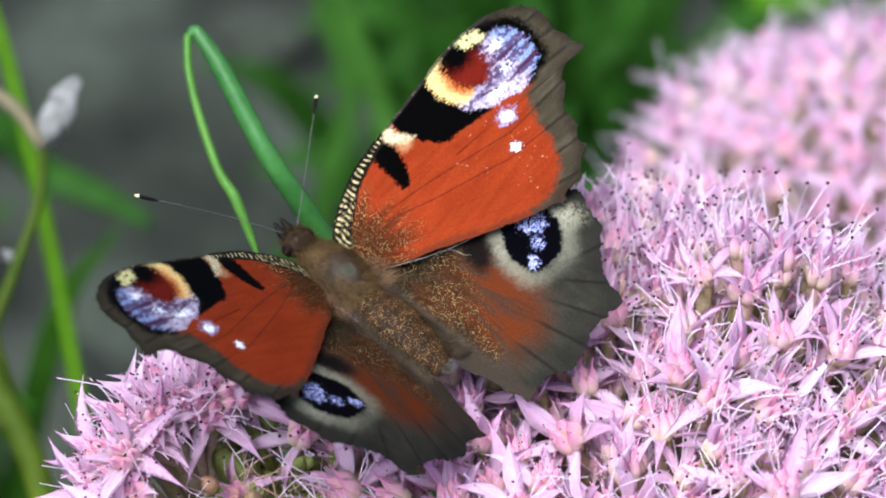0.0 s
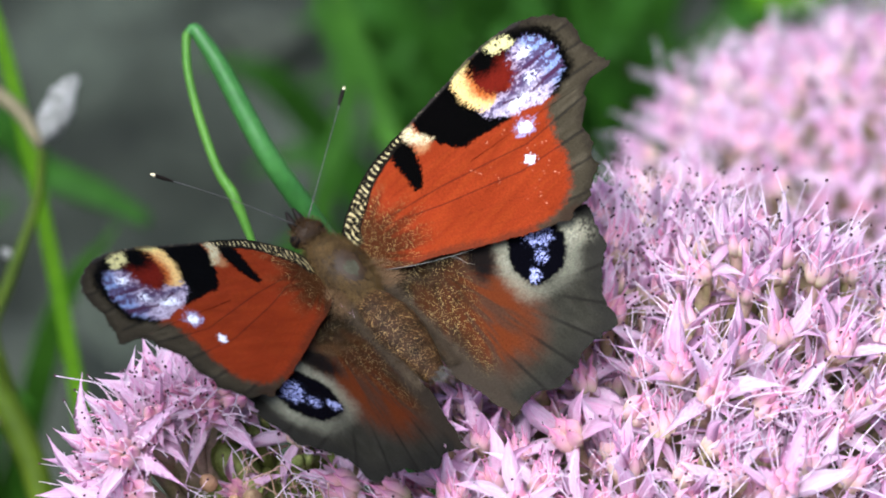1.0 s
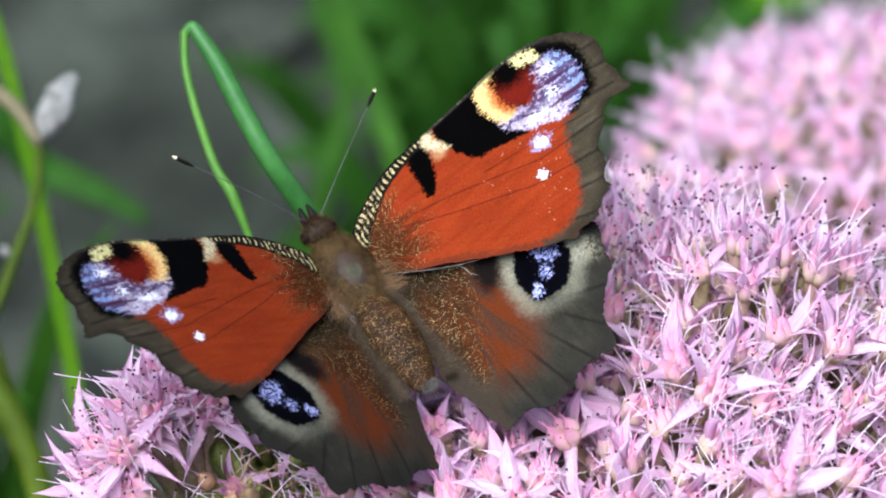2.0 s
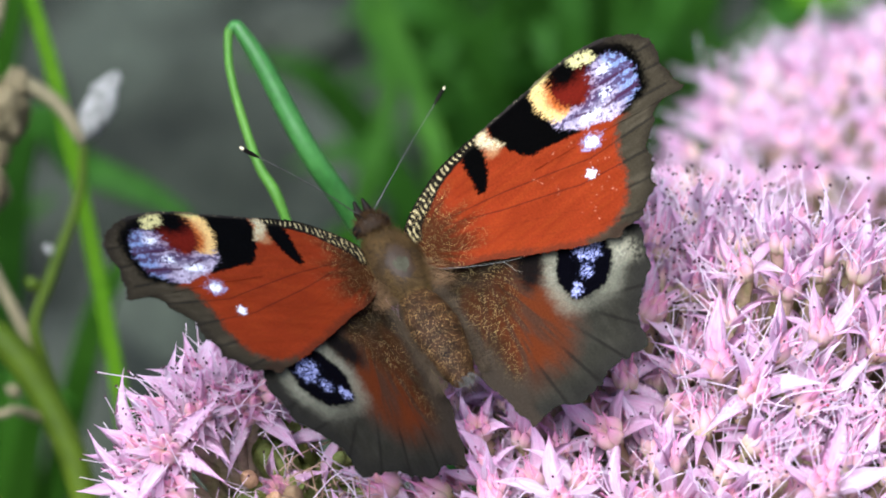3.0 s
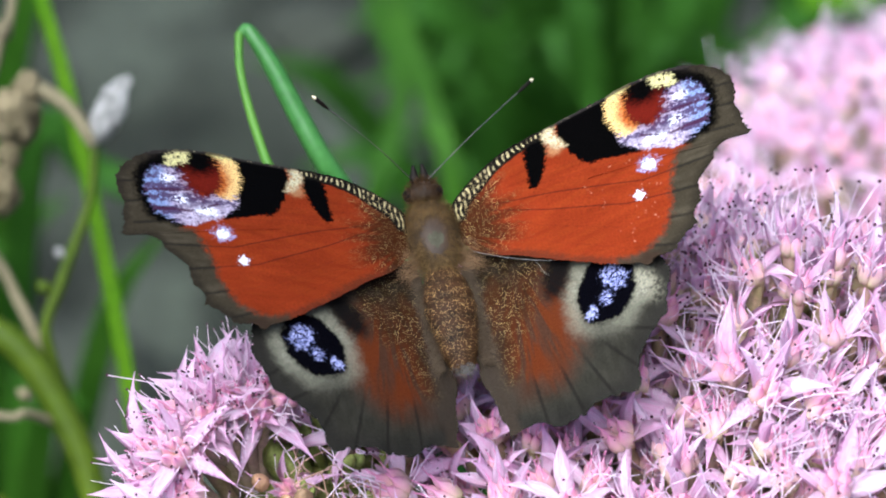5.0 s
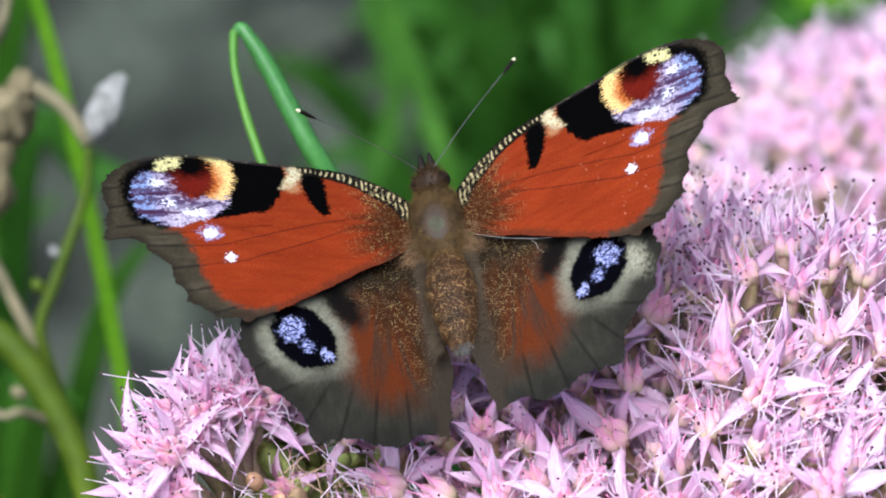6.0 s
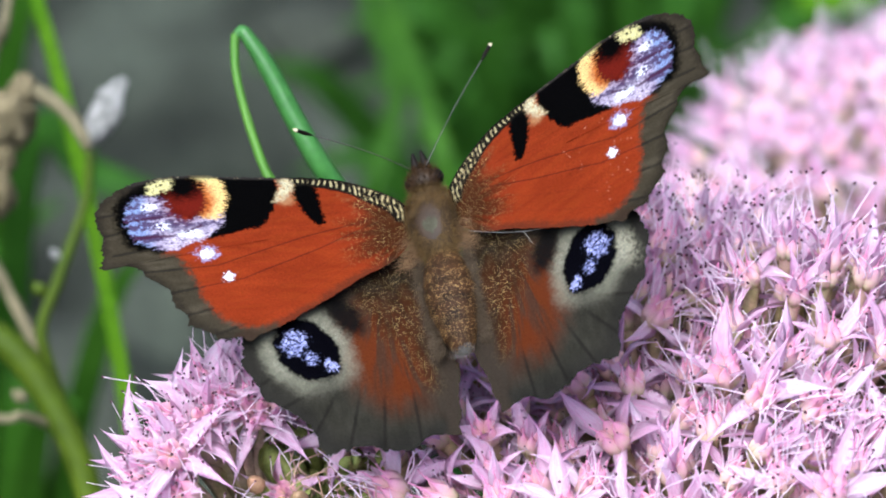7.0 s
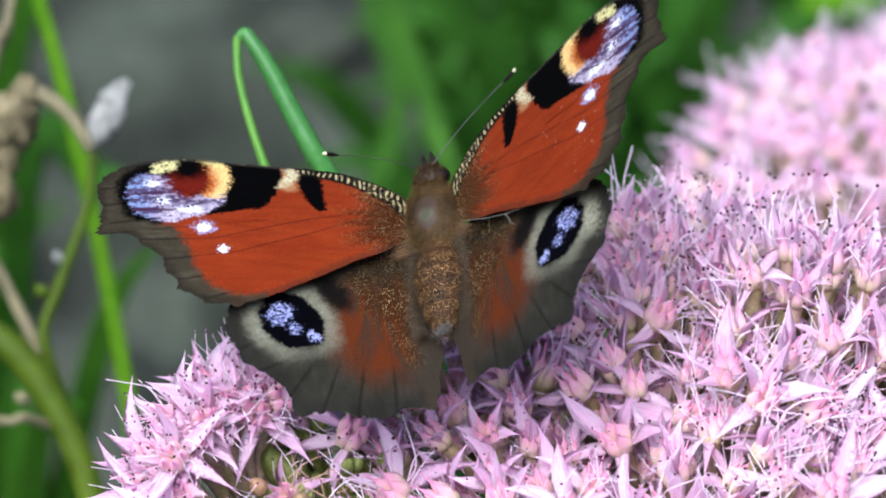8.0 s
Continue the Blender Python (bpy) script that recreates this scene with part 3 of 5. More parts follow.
    part("stem", tube(bmesh.new(), mm_list([(0, 0, -4), (2, 1, 120), (4, 0, 240), (8, 1, 338)]), (4.2 * MM, 4 * MM, 3.6 * MM, 3 * MM), 12, 8), SEDUM_GREEN, plant)
    # fleshy leaves under the head
    for k in range(14):
        z = 150 + k * 13
        leaf = bmesh.new()
        blade(leaf, [(0, 0, 0), (14 * MM, 0, 4 * MM), (34 * MM, 0, 6 * MM), (52 * MM, 0, 2 * MM)], (5 * MM, 20 * MM, 24 * MM, 3 * MM), (0, 0, 1), 0.12, 5, 0.09)
        part("leaf", leaf, LEAF, plant, "", Matrix.Translation(Vector((4 + k * 0.3, 0.5, z)) * MM) @ pose(0, 0, 0, 0, -18, k * 137.5))
    return plant


sedum_main()


def sedum_back():
    """The second head, standing lower and farther back."""
    rng = random.Random(8)
    plant = thing("sedum_plant", "flowering sedum whose pink head stands behind the first", "flower", "sedum plants", pose(0.0563, 0.0985, 0.0))
    spots, tries = [], 0
    while tries < 12000 and len(spots) < 330:
        tries += 1
        x, y = rng.uniform(-35, 35), rng.uniform(-35, 35)
        if math.hypot(x, y) < (32 if y > 0 and x < 8 else 34) and y > -26 and noise.noise((x / 8, y / 8, 2.0)) > -0.42 and all(math.hypot(x - a, y - b) > 3.7 for a, b in spots):
            spots.append((x, y))
    for x, y in spots:
        r = math.hypot(x, y) / 33
        z = 326.0 - 10 * r**2.5 + rng.uniform(-1.5, 1.0)
        way = (Vector((x / 30, y / 30, 1.0)) + Vector((rng.uniform(-0.25, 0.25), rng.uniform(-0.25, 0.25), 0))).normalized()
        local = Vector((x, y, z)) * MM
        floret(plant, Matrix.Translation(local) @ lean_to(way, rng.uniform(0, 360)), rng, 1.08)
        foot = Vector((x * 0.6, y * 0.6, z - 15)) * MM
        part("pedicel", tube(bmesh.new(), [foot, foot.lerp(local, 0.5), local], (0.75 * MM, 0.6 * MM, 0.9 * MM), 6, 3), PEDICEL, plant)
    for k in range(16):
        a, r = k * 2.399, 4.8 * math.sqrt(k + 0.5)
        top = Vector((r * math.cos(a), r * math.sin(a), 311)) * MM
        root = Vector((0, 0, 266)) * MM
        part("branch", tube(bmesh.new(), [root, root.lerp(top, 0.5) + Vector((0, 0, -5 * MM)), top], (1.4 * MM, 1.1 * MM, 0.9 * MM), 7, 5), SEDUM_GREEN, plant)
    part("stem", tube(bmesh.new(), mm_list([(2, 0, -4), (-1, 0, 150), (0, 0, 270)]), (4.2 * MM, 4 * MM, 3 * MM), 12, 8), SEDUM_GREEN, plant)
    for k in range(10):
        leaf = blade(bmesh.new(), [(0, 0, 0), (14 * MM, 0, 4 * MM), (34 * MM, 0, 6 * MM), (52 * MM, 0, 2 * MM)], (5 * MM, 20 * MM, 24 * MM, 3 * MM), (0, 0, 1), 0.12, 5, 0.09)
        part("leaf", leaf, LEAF, plant, "", Matrix.Translation(Vector((0, 0, 90 + k * 15)) * MM) @ pose(0, 0, 0, 0, -18, k * 137.5 + 50))


sedum_back()


# ---- grass, stalks and dry seed heads ----
def bent_grass():
    base = Vector((2, 24, 0))
    grass = thing("wild_grass", "green grass blade sharply folded over at its top", "grass", m=Matrix.Translation(base * MM))
    up = [(8, 20, -3), (5, 20, 120), (2, 20, 260), (-4.5, 19.5, 366), (-9.8, 19.8, 380.0), (-13.0, 20.4, 386.6), (-16.0, 21.8, 391.2), (-18.5, 24.7, 394.6), (-20.9, 27.8, 397.9), (-22.7, 29.7, 399.9), (-23.3, 30.4, 400.9)]
    down = [(-23.3, 30.3, 400.9), (-24.0, 29.5, 399.9), (-23.8, 26.6, 398.2), (-22.7, 23.0, 395.7), (-21.0, 19.1, 392.8), (-19.4, 16.6, 391.5), (-18.1, 14.5, 389.2), (-17.1, 12.7, 387.2)]
    rel = lambda pts: [(Vector(p) - base) * MM for p in pts]
    part("leaf", tube(bmesh.new(), rel(up[:-1] + [(-23.35, 30.25, 400.35), (-23.85, 29.9, 399.95)]), [w * MM * 1.12 for w in (1.2, 1.15, 1.1, 1.05, 1.0, 0.96, 0.93, 0.9, 0.8, 0.62, 0.5, 0.42)], 12, 8), GRASS, grass)
    part("folded_tip", tube(bmesh.new(), rel([(-23.8, 29.95, 400.0)] + down[1:]), [w * MM for w in (0.42, 0.42, 0.40, 0.42, 0.46, 0.55, 0.42, 0.15)], 10, 8), GRASS_TIP, grass, "thin yellowish green tip hanging down")


bent_grass()


def upright_grass():
    base = Vector((-24, -20, 0))
    line = [(-24, -20, -3), (-30, 8, 180), (-35, 38, 270), (-38.5, 53.6, 302.6), (-41.1, 65.6, 315.9), (-44.6, 78.1, 329.8), (-48.5, 89.7, 342.7), (-51.0, 95.7, 349.4), (-54, 103, 358)]
    grass = thing("wild_grass", "bright green upright grass blade", "grass", m=Matrix.Translation(base * MM))
    part("blade", blade(bmesh.new(), [(Vector(p) - base) * MM for p in line], [w * MM for w in (2.2, 2.2, 2.1, 2.0, 1.9, 1.85, 1.8, 1.7, 1.1)], (0.1, -0.75, 0.65), 0.4, 6), GRASS_SUNLIT, grass)


upright_grass()


def weed():
    """A thick arching weed stem from which a drying seed stalk branches."""
    base = Vector((-34, -10, 0))
    plant = thing("weed_plant", "arching olive weed with pale husk and brown seed heads", "weed", m=Matrix.Translation(base * MM))
    rel = lambda pts: [(Vector(p) - base) * MM for p in pts]
    at = lambda x, y, z: Matrix.Translation((Vector((x, y, z)) - base) * MM)
    part("stem", tube(bmesh.new(), rel([(-34, -10, -3), (-37, 12, 220), (-40, 32, 305), (-41.4, 36.9, 315.4), (-42.4, 41.0, 320.0), (-43.7, 44.9, 324.3), (-45.4, 48.2, 328.0), (-47.9, 51.5, 331.6), (-50.6, 54.2, 334.6), (-53.7, 56.0, 336.7), (-60, 58, 339)]), [w * MM for w in (1.9, 1.8, 1.7, 1.6, 1.55, 1.55, 1.6, 1.65, 1.7, 1.65, 1.4)], 12, 6), OLIVE, plant, "thick olive green stem")
    part("seed_stalk", tube(bmesh.new(), rel([(-47.0, 53.6, 329.8), (-48.4, 56.0, 333.2), (-49.0, 57.6, 335.4), (-48.7, 58.9, 336.9), (-47.5, 61.0, 339.2), (-46.2, 63.4, 341.9), (-44.8, 65.9, 344.7), (-43.9, 68.4, 347.4), (-43.7, 71.0, 350.4)]), [w * MM for w in (0.75, 0.7, 0.65, 0.65, 0.7, 0.65, 0.55, 0.5, 0.5)], 8, 5), OLIVE, plant)
    part("twig", tube(bmesh.new(), rel([(-43.7, 71.2, 350.6), (-45.9, 73.6, 353.2), (-48.4, 75.0, 354.8), (-51.2, 75.8, 355.7)]), [w * MM for w in (0.7, 0.8, 0.9, 1.0)], 8, 5), STRAW, plant, "dry straw-coloured twig")
    part("twig", tube(bmesh.new(), rel([(-51.2, 75.4, 355.2), (-52.4, 71.3, 350.6), (-53.3, 69.2, 348.4), (-54.0, 67.2, 346.1), (-57, 64, 342)]), [w * MM for w in (0.6, 0.6, 0.6, 0.6, 0.5)], 8, 5), STRAW, plant, "dry straw-coloured twig")
    for tip, wide, deep in (((-40.1, 76.7, 356.6), 4.3, 2.9), ((-40.9, 73.8, 355.0), 2.6, 2.0), ((-41.6, 75.0, 354.4), 2.2, 1.8)):
        a, b = Vector((-43.7, 71.4, 350.9)), Vector(tip)
        turn = (b - a).to_track_quat("Y", "Z").to_matrix().to_4x4()
        husk = egg(bmesh.new(), at(*a) @ turn @ Matrix.Diagonal((wide * MM, (b - a).length * MM, deep * MM, 1)), 14, 14, lambda t: 0.42 * math.sin(math.pi * t**0.8) ** 0.75 + 0.015)
        for v in husk.verts:
            v.co += Vector((noise.noise(v.co * 900), noise.noise(v.co * 900 + Vector((5, 0, 0))), noise.noise(v.co * 900 + Vector((0, 5, 0))))) * 0.55 * MM
        part("husk", husk, HUSK, plant, "pale papery husk")
    for x, y, z, s in ((-52.4, 73.4, 352.9, 3.1), (-54.0, 68.0, 346.6, 2.5), (-51.0, 75.5, 355.2, 1.8), (-53.0, 70.6, 349.6, 1.5)):
        bm = bmesh.new()
        bmesh.ops.create_icosphere(bm, subdivisions=4, radius=1.0)
        for v in bm.verts:
            k = 1 + 0.28 * noise.noise(v.co * 2.2 + Vector((x, y, 0))) + 0.13 * noise.noise(v.co * 6)
            v.co = Vector((v.co.x * 0.85, v.co.y * 0.9, v.co.z * 1.2)) * k * s * MM + (Vector((x, y, z)) - base) * MM
        part("seed_head", bm, SEED_BROWN, plant, "crumpled brown seed head")
    for x, y, z, rx, rz, s, skin in ((-46.9, 62.8, 341.6, 40, 55, 1.7, HUSK), (-48.4, 60.4, 338.6, 40, 65, 2.2, OLIVE), (-50.2, 51.2, 331.4, 30, 70, 2.2, STRAW), (-54.2, 54.6, 337.4, 20, 60, 2.8, STRAW)):
        m = at(x, y, z) @ pose(0, 0, 0, rx, 0, rz) @ Matrix.Scale(s * MM, 4)
        part("bud", egg(bmesh.new(), m, 6, 8, lambda t: 0.34 * math.sin(math.pi * t) + 0.01), skin, plant)
    part("twig", tube(bmesh.new(), rel([(-47.6, 57.0, 326.8), (-48.7, 58.6, 328.8), (-50.8, 61.4, 331.8), (-52.8, 64.2, 334.6), (-54.7, 66.8, 337.3), (-58.5, 70.5, 341)]), [w * MM for w in (0.8, 0.85, 0.75, 0.65, 0.6, 0.5)], 8, 6), STRAW, plant, "dry straw-coloured twig")
    part("twig", tube(bmesh.new(), rel([(-47.5, 50.0, 329.0), (-50.5, 47.4, 333.1), (-52.0, 47.0, 332.9), (-56.5, 47.6, 333.3)]), [w * MM for w in (0.6, 0.55, 0.5, 0.5)], 8, 5), STRAW, plant, "short dry twig")
    low = [(-52, 60, 250), (-55, 74, 272), (-58, 79, 281), (-62, 81, 284), (-68, 82, 281)]
    part("leaf", blade(bmesh.new(), rel([(-40, 34, 230)] + low), [w * MM for w in (2, 3, 4, 4.5, 4, 2)], (0.1, -0.7, 0.7), 0.2, 6), OLIVE, plant, "broad pale green leaf")


weed()


def straw():
    base = Vector((-78, 40, 0))
    stalk = thing("straw_stalk", "thin yellowish dry stalk standing upright", "dry stalk", m=Matrix.Translation(base * MM))
    line = [(-78, 40, -3), (-66, 70, 300), (-55.6, 84.4, 351.8), (-54.5, 86.1, 353.7), (-53.7, 89.1, 356.9), (-53.0, 93.5, 362)]
    part("stem", tube(bmesh.new(), [(Vector(p) - base) * MM for p in line], [w * MM for w in (0.9, 0.8, 0.7, 0.65, 0.6, 0.4)], 8, 6), STRAW, stalk)


straw()


def tuft(label, material, places, rng, height, spread, width, count):
    """Broad grass blades that rise from one root and arch over."""
    for x, y in places:
        plant = thing("grass_tuft", label, "grass", "grass tufts behind", pose(x * MM, y * MM, 0))
        for k in range(count):
            a = rng.uniform(0, math.tau)
            h = height * rng.uniform(0.7, 1.15)
            lean = spread * rng.uniform(0.3, 1.0)
            dx, dy = math.cos(a) * lean, math.sin(a) * lean
            line = [(0, 0, -3), (dx * 0.12, dy * 0.12, h * 0.35), (dx * 0.4, dy * 0.4, h * 0.72), (dx * 0.8, dy * 0.8, h * 0.95), (dx * 1.15, dy * 1.15, h * rng.uniform(0.9, 1.05))]
            w = width * rng.uniform(0.7, 1.2)
            part("blade", blade(bmesh.new(), mm_list(line), [q * MM for q in (w * 0.6, w * 0.9, w, w * 0.7, 0.4)], (0.1 * math.cos(a) + 0.05, -0.7, 0.7), 0.35, 5), material, plant)


def far_blade(label, line, widths, material):
    base = Vector((line[0][0], line[0][1], 0))
    plant = thing("wild_grass", label, "grass", "grass blades behind", Matrix.Translation(base * MM))
    part("blade", blade(bmesh.new(), [(Vector(p) - base) * MM for p in line], [w * MM for w in widths], (0.1, -0.75, 0.65), 0.3, 6), material, plant)


far_blade("broad green grass blade standing behind", [(14, 150, -3), (4, 175, 160), (-5.4, 196.7, 229.9), (-8.8, 205.8, 240.0), (-11.4, 211.5, 246.3), (-13.9, 216.0, 251.4), (-18, 224, 261)], (3, 3.2, 3.4, 3.4, 3.3, 3.0, 2), GRASS_MID)
far_blade("slim green grass blade standing behind", [(-28, 190, -3), (-23, 215, 160), (-19.3, 226.6, 203.4), (-16.6, 233.9, 211.4), (-14.8, 240.5, 218.8), (-17.5, 246.0, 224.9), (-21, 252, 232)], (3, 3.4, 3.4, 3.4, 3.4, 3.4, 2.5), GRASS_MID)
far_blade("dark green blade arching low behind", [(-90, 190, -3), (-75, 184, 180), (-66, 180, 258), (-57, 178, 254.0), (-48.9, 175.9, 251.6), (-42, 173.6, 248.6)], (4, 4.5, 5, 5, 4, 2), GRASS_SHADED)
far_blade("bright green leaf tip above the rear flower head", [(90, 262, -3), (80, 260, 150), (70, 254, 226), (57.5, 250, 229), (49.4, 250, 228)], (4, 5, 5, 5, 3), GRASS_SUNLIT)
grass_rng = random.Random(21)
# the rear tufts carry their shade in the dark green itself
tuft("dark green grass tuft growing from the soil behind", GRASS_SHADED, ((16, 300), (34, 330), (2, 345), (58, 318), (80, 350), (28, 380)), grass_rng, 165, 55, 9, 26)
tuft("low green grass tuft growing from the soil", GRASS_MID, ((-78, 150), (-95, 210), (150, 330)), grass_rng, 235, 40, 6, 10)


# ---- butterfly ----
noise_rng = np.random.default_rng(4)
TABLE = noise_rng.random((128, 128))


def grain(u, v, scale, seed=0):
    """Smooth noise from 0 to 1 over a wing's plane; scale in cells for each mm."""
    x, y = u * scale + seed * 17.3 + 500, v * scale + seed * 5.9 + 500
    i, j = np.floor(x).astype(int), np.floor(y).astype(int)
    fx, fy = x - i, y - j
    fx, fy = fx * fx * (3 - 2 * fx), fy * fy * (3 - 2 * fy)
    at = lambda a, b: TABLE[a % 128, b % 128]
    return (at(i, j) * (1 - fx) + at(i + 1, j) * fx) * (1 - fy) + (at(i, j + 1) * (1 - fx) + at(i + 1, j + 1) * fx) * fy


def rise(a, b, x):
    t = np.clip((x - a) / (b - a), 0, 1)
    return t * t * (3 - 2 * t)


def spot(u, v, cx, cy, rx, ry, turn=0.0, soft=0.18):
    """1 inside a soft-edged ellipse."""
    c, s = math.cos(radians(turn)), math.sin(radians(turn))
    du, dv = u - cx, v - cy
    r = np.hypot((du * c + dv * s) / rx, (-du * s + dv * c) / ry)
    return 1 - rise(1 - soft, 1 + soft, r)


def near_line(u, v, points):
    """The distance in mm to a broken line, and how far along it (0 to 1) the nearest point lies."""
    best, share = np.full(u.shape, 1e9), np.zeros(u.shape)
    n = len(points) - 1
    for k, ((ax, ay), (bx, by)) in enumerate(zip(points, points[1:])):
        dx, dy = bx - ax, by - ay
        t = np.clip(((u - ax) * dx + (v - ay) * dy) / (dx * dx + dy * dy), 0, 1)
        d = np.hypot(u - ax - t * dx, v - ay - t * dy)
        share = np.where(d < best, (k + t) / n, share)
        best = np.minimum(best, d)
    return best, share


def inside(u, v, points, soft=0.12):
    """1 inside a polygon, with a soft edge."""
    d, _ = near_line(u, v, [*points, points[0]])
    odd = np.zeros(u.shape, dtype=bool)
    for (ax, ay), (bx, by) in zip(points, [*points[1:], points[0]]):
        if ay != by:
            odd ^= ((ay > v) != (by > v)) & (u < (bx - ax) * (v - ay) / (by - ay) + ax)
    return rise(-soft, soft, np.where(odd, d, -d))


def lay(colour, mask, tone):
    colour += (np.asarray(tone, dtype=float) - colour) * mask[:, None]


RED, BROWN, GREY, BLACK = (0.138, 0.0182, 0.0048), (0.013, 0.0074, 0.0029), (0.029, 0.0235, 0.0148), (0.0011, 0.001, 0.001)
YELLOW, LILAC, BLUE, WHITE = (0.46, 0.33, 0.11), (0.24, 0.21, 0.34), (0.16, 0.215, 0.375), (0.75, 0.76, 0.86)

FORE_OUTLINE = ((0, -1.0), (0, 0.6), (0.8, 1.6), (2.8, 2.8), (5.5, 3.9), (8.2, 4.4), (10.7, 4.6), (13.5, 4.9), (16.4, 5.2), (19.2, 5.6), (22, 5.6), (24.5, 5.1), (26.5, 4.1), (27.9, 2.5), (28.0, 1.0), (27.7, -0.6), (27.8, -1.9), (28.25, -3.7), (27.1, -3.55), (25.5, -3.75), (24.2, -4.8), (23.1, -6.2), (22.5, -7.6), (21.8, -9.0), (21.3, -10.3), (20.0, -11.1), (18.8, -11.7), (17.4, -12.0), (15.5, -11.7), (13.4, -10.9), (9.4, -8.9), (5.6, -6.7), (2.3, -5.0), (0.2, -2.8))
FORE_MARGIN = ((23.2, 5.5), (26.5, 4.1), (27.9, 2.5), (27.8, -0.6), (28.25, -3.7), (25.5, -3.75), (23.1, -6.2), (21.8, -9.0), (21.3, -10.3), (18.8, -11.7), (16.5, -11.9))
FORE_COSTA = ((0, 0.6), (0.8, 1.6), (2.8, 2.8), (5.5, 3.9), (8.2, 4.4), (10.7, 4.6), (13.5, 4.9), (16.4, 5.2), (19.2, 5.6), (22, 5.6), (24.5, 5.1))
FORE_VEINS = (((4, 1), (14, 2.0), (22, 2.4), (27.9, 1.8)), ((4, 0.5), (13, 0.2), (21, 0.6), (27.8, -0.3)), ((4, 0), (12, -1.0), (20, -1.6), (27.0, -2.4)), ((3, -0.4), (10, -2.0), (18, -4.3), (24.6, -4.4)), ((3, -0.8), (9, -3.4), (16, -5.9), (22.8, -6.8)), ((3, -1.3), (8, -4.6), (15, -7.9), (21.7, -9.2)), ((2, -2.5), (9, -6.8), (15, -10), (19.4, -11.4)))

HIND_OUTLINE = ((0, 0.4), (3, 0.2), (6, -0.6), (9.5, -1.6), (12.8, -2.9), (16, -5.0), (17.5, -7.2), (17.9, -9.1), (17.7, -10.9), (17.1, -12.5), (16.2, -13.8), (15.1, -14.7), (14.1, -15.7), (13.4, -17.2), (12.95, -19.0), (12.4, -19.6), (11.3, -19.1), (9.8, -19.1), (8.3, -19.3), (7.0, -19.8), (5.6, -20.0), (4.5, -19.5), (2.9, -18.9), (1.0, -18.9), (0.5, -18.2), (0.1, -17.0), (-0.2, -15), (-0.8, -13), (-0.6, -10), (-0.6, -7), (-0.6, -4), (-0.4, -1))
HIND_MARGIN = ((17.5, -7.2), (17.9, -9.1), (17.1, -12.5), (15.1, -14.7), (13.4, -17.2), (12.4, -19.6), (9.8, -19.1), (7, -19.8), (4.5, -19.5), (1.0, -18.9))
HIND_VEINS = (((9, -7.5), (14, -10.5), (17.4, -12.0)), ((8, -8.5), (12, -13), (15.6, -14.4)), ((7, -9), (10.5, -13.5), (13.4, -17.5)), ((6, -9), (8.6, -14), (10.6, -19.1)), ((5, -9), (6.4, -14), (7.6, -19.5)), ((3.6, -8), (3.9, -14), (4.2, -19.3)))


# the red and black field inside the grey margin, and the eye's parts
FORE_FIELD = ((-2, 9), (22.4, 7.5), (24.6, 5.0), (26.0, 3.3), (26.35, 1.5), (26.3, -0.2), (25.6, -1.6), (24.6, -2.3), (22.6, -2.6), (21.5, -2.8), (20.7, -4.6), (20.2, -6.2), (19.6, -8.5), (18.4, -10.1), (16.6, -11.0), (14.0, -10.8), (12.0, -14), (-3, -8))
EYE_BLACK = ((18.5, 8), (22.0, 8), (25.5, 6.5), (28, 3.5), (28, -0.2), (26.8, -2.2), (24.9, -3.3), (23.2, -2.9), (22.0, -2.1), (20.5, 1.0))
EYE_BLUE = ((22.6, 3.7), (24.2, 3.75), (25.2, 2.4), (25.5, 0.5), (24.9, -1.1), (23.2, -1.95), (21.6, -2.2), (18.5, -1.3), (17.2, -0.3), (16.5, 1.1), (18.2, 0.9), (20.4, 0.9), (21.2, 1.9), (21.5, 3.0))
EYE_YELLOW = ((17.6, 6.1), (17.1, 5.6), (16.25, 4.6), (16.0, 3.0), (16.4, 1.6), (16.9, 0.9), (18.2, 0.6), (18.8, 1.1), (18.2, 2.2), (18.0, 3.3), (18.2, 4.4), (18.8, 5.2), (19.2, 6.0))
EYE_CREAM = ((20.5, 5.4), (21.6, 5.55), (22.9, 4.9), (23.2, 3.9), (22.6, 3.65), (21.0, 4.4))


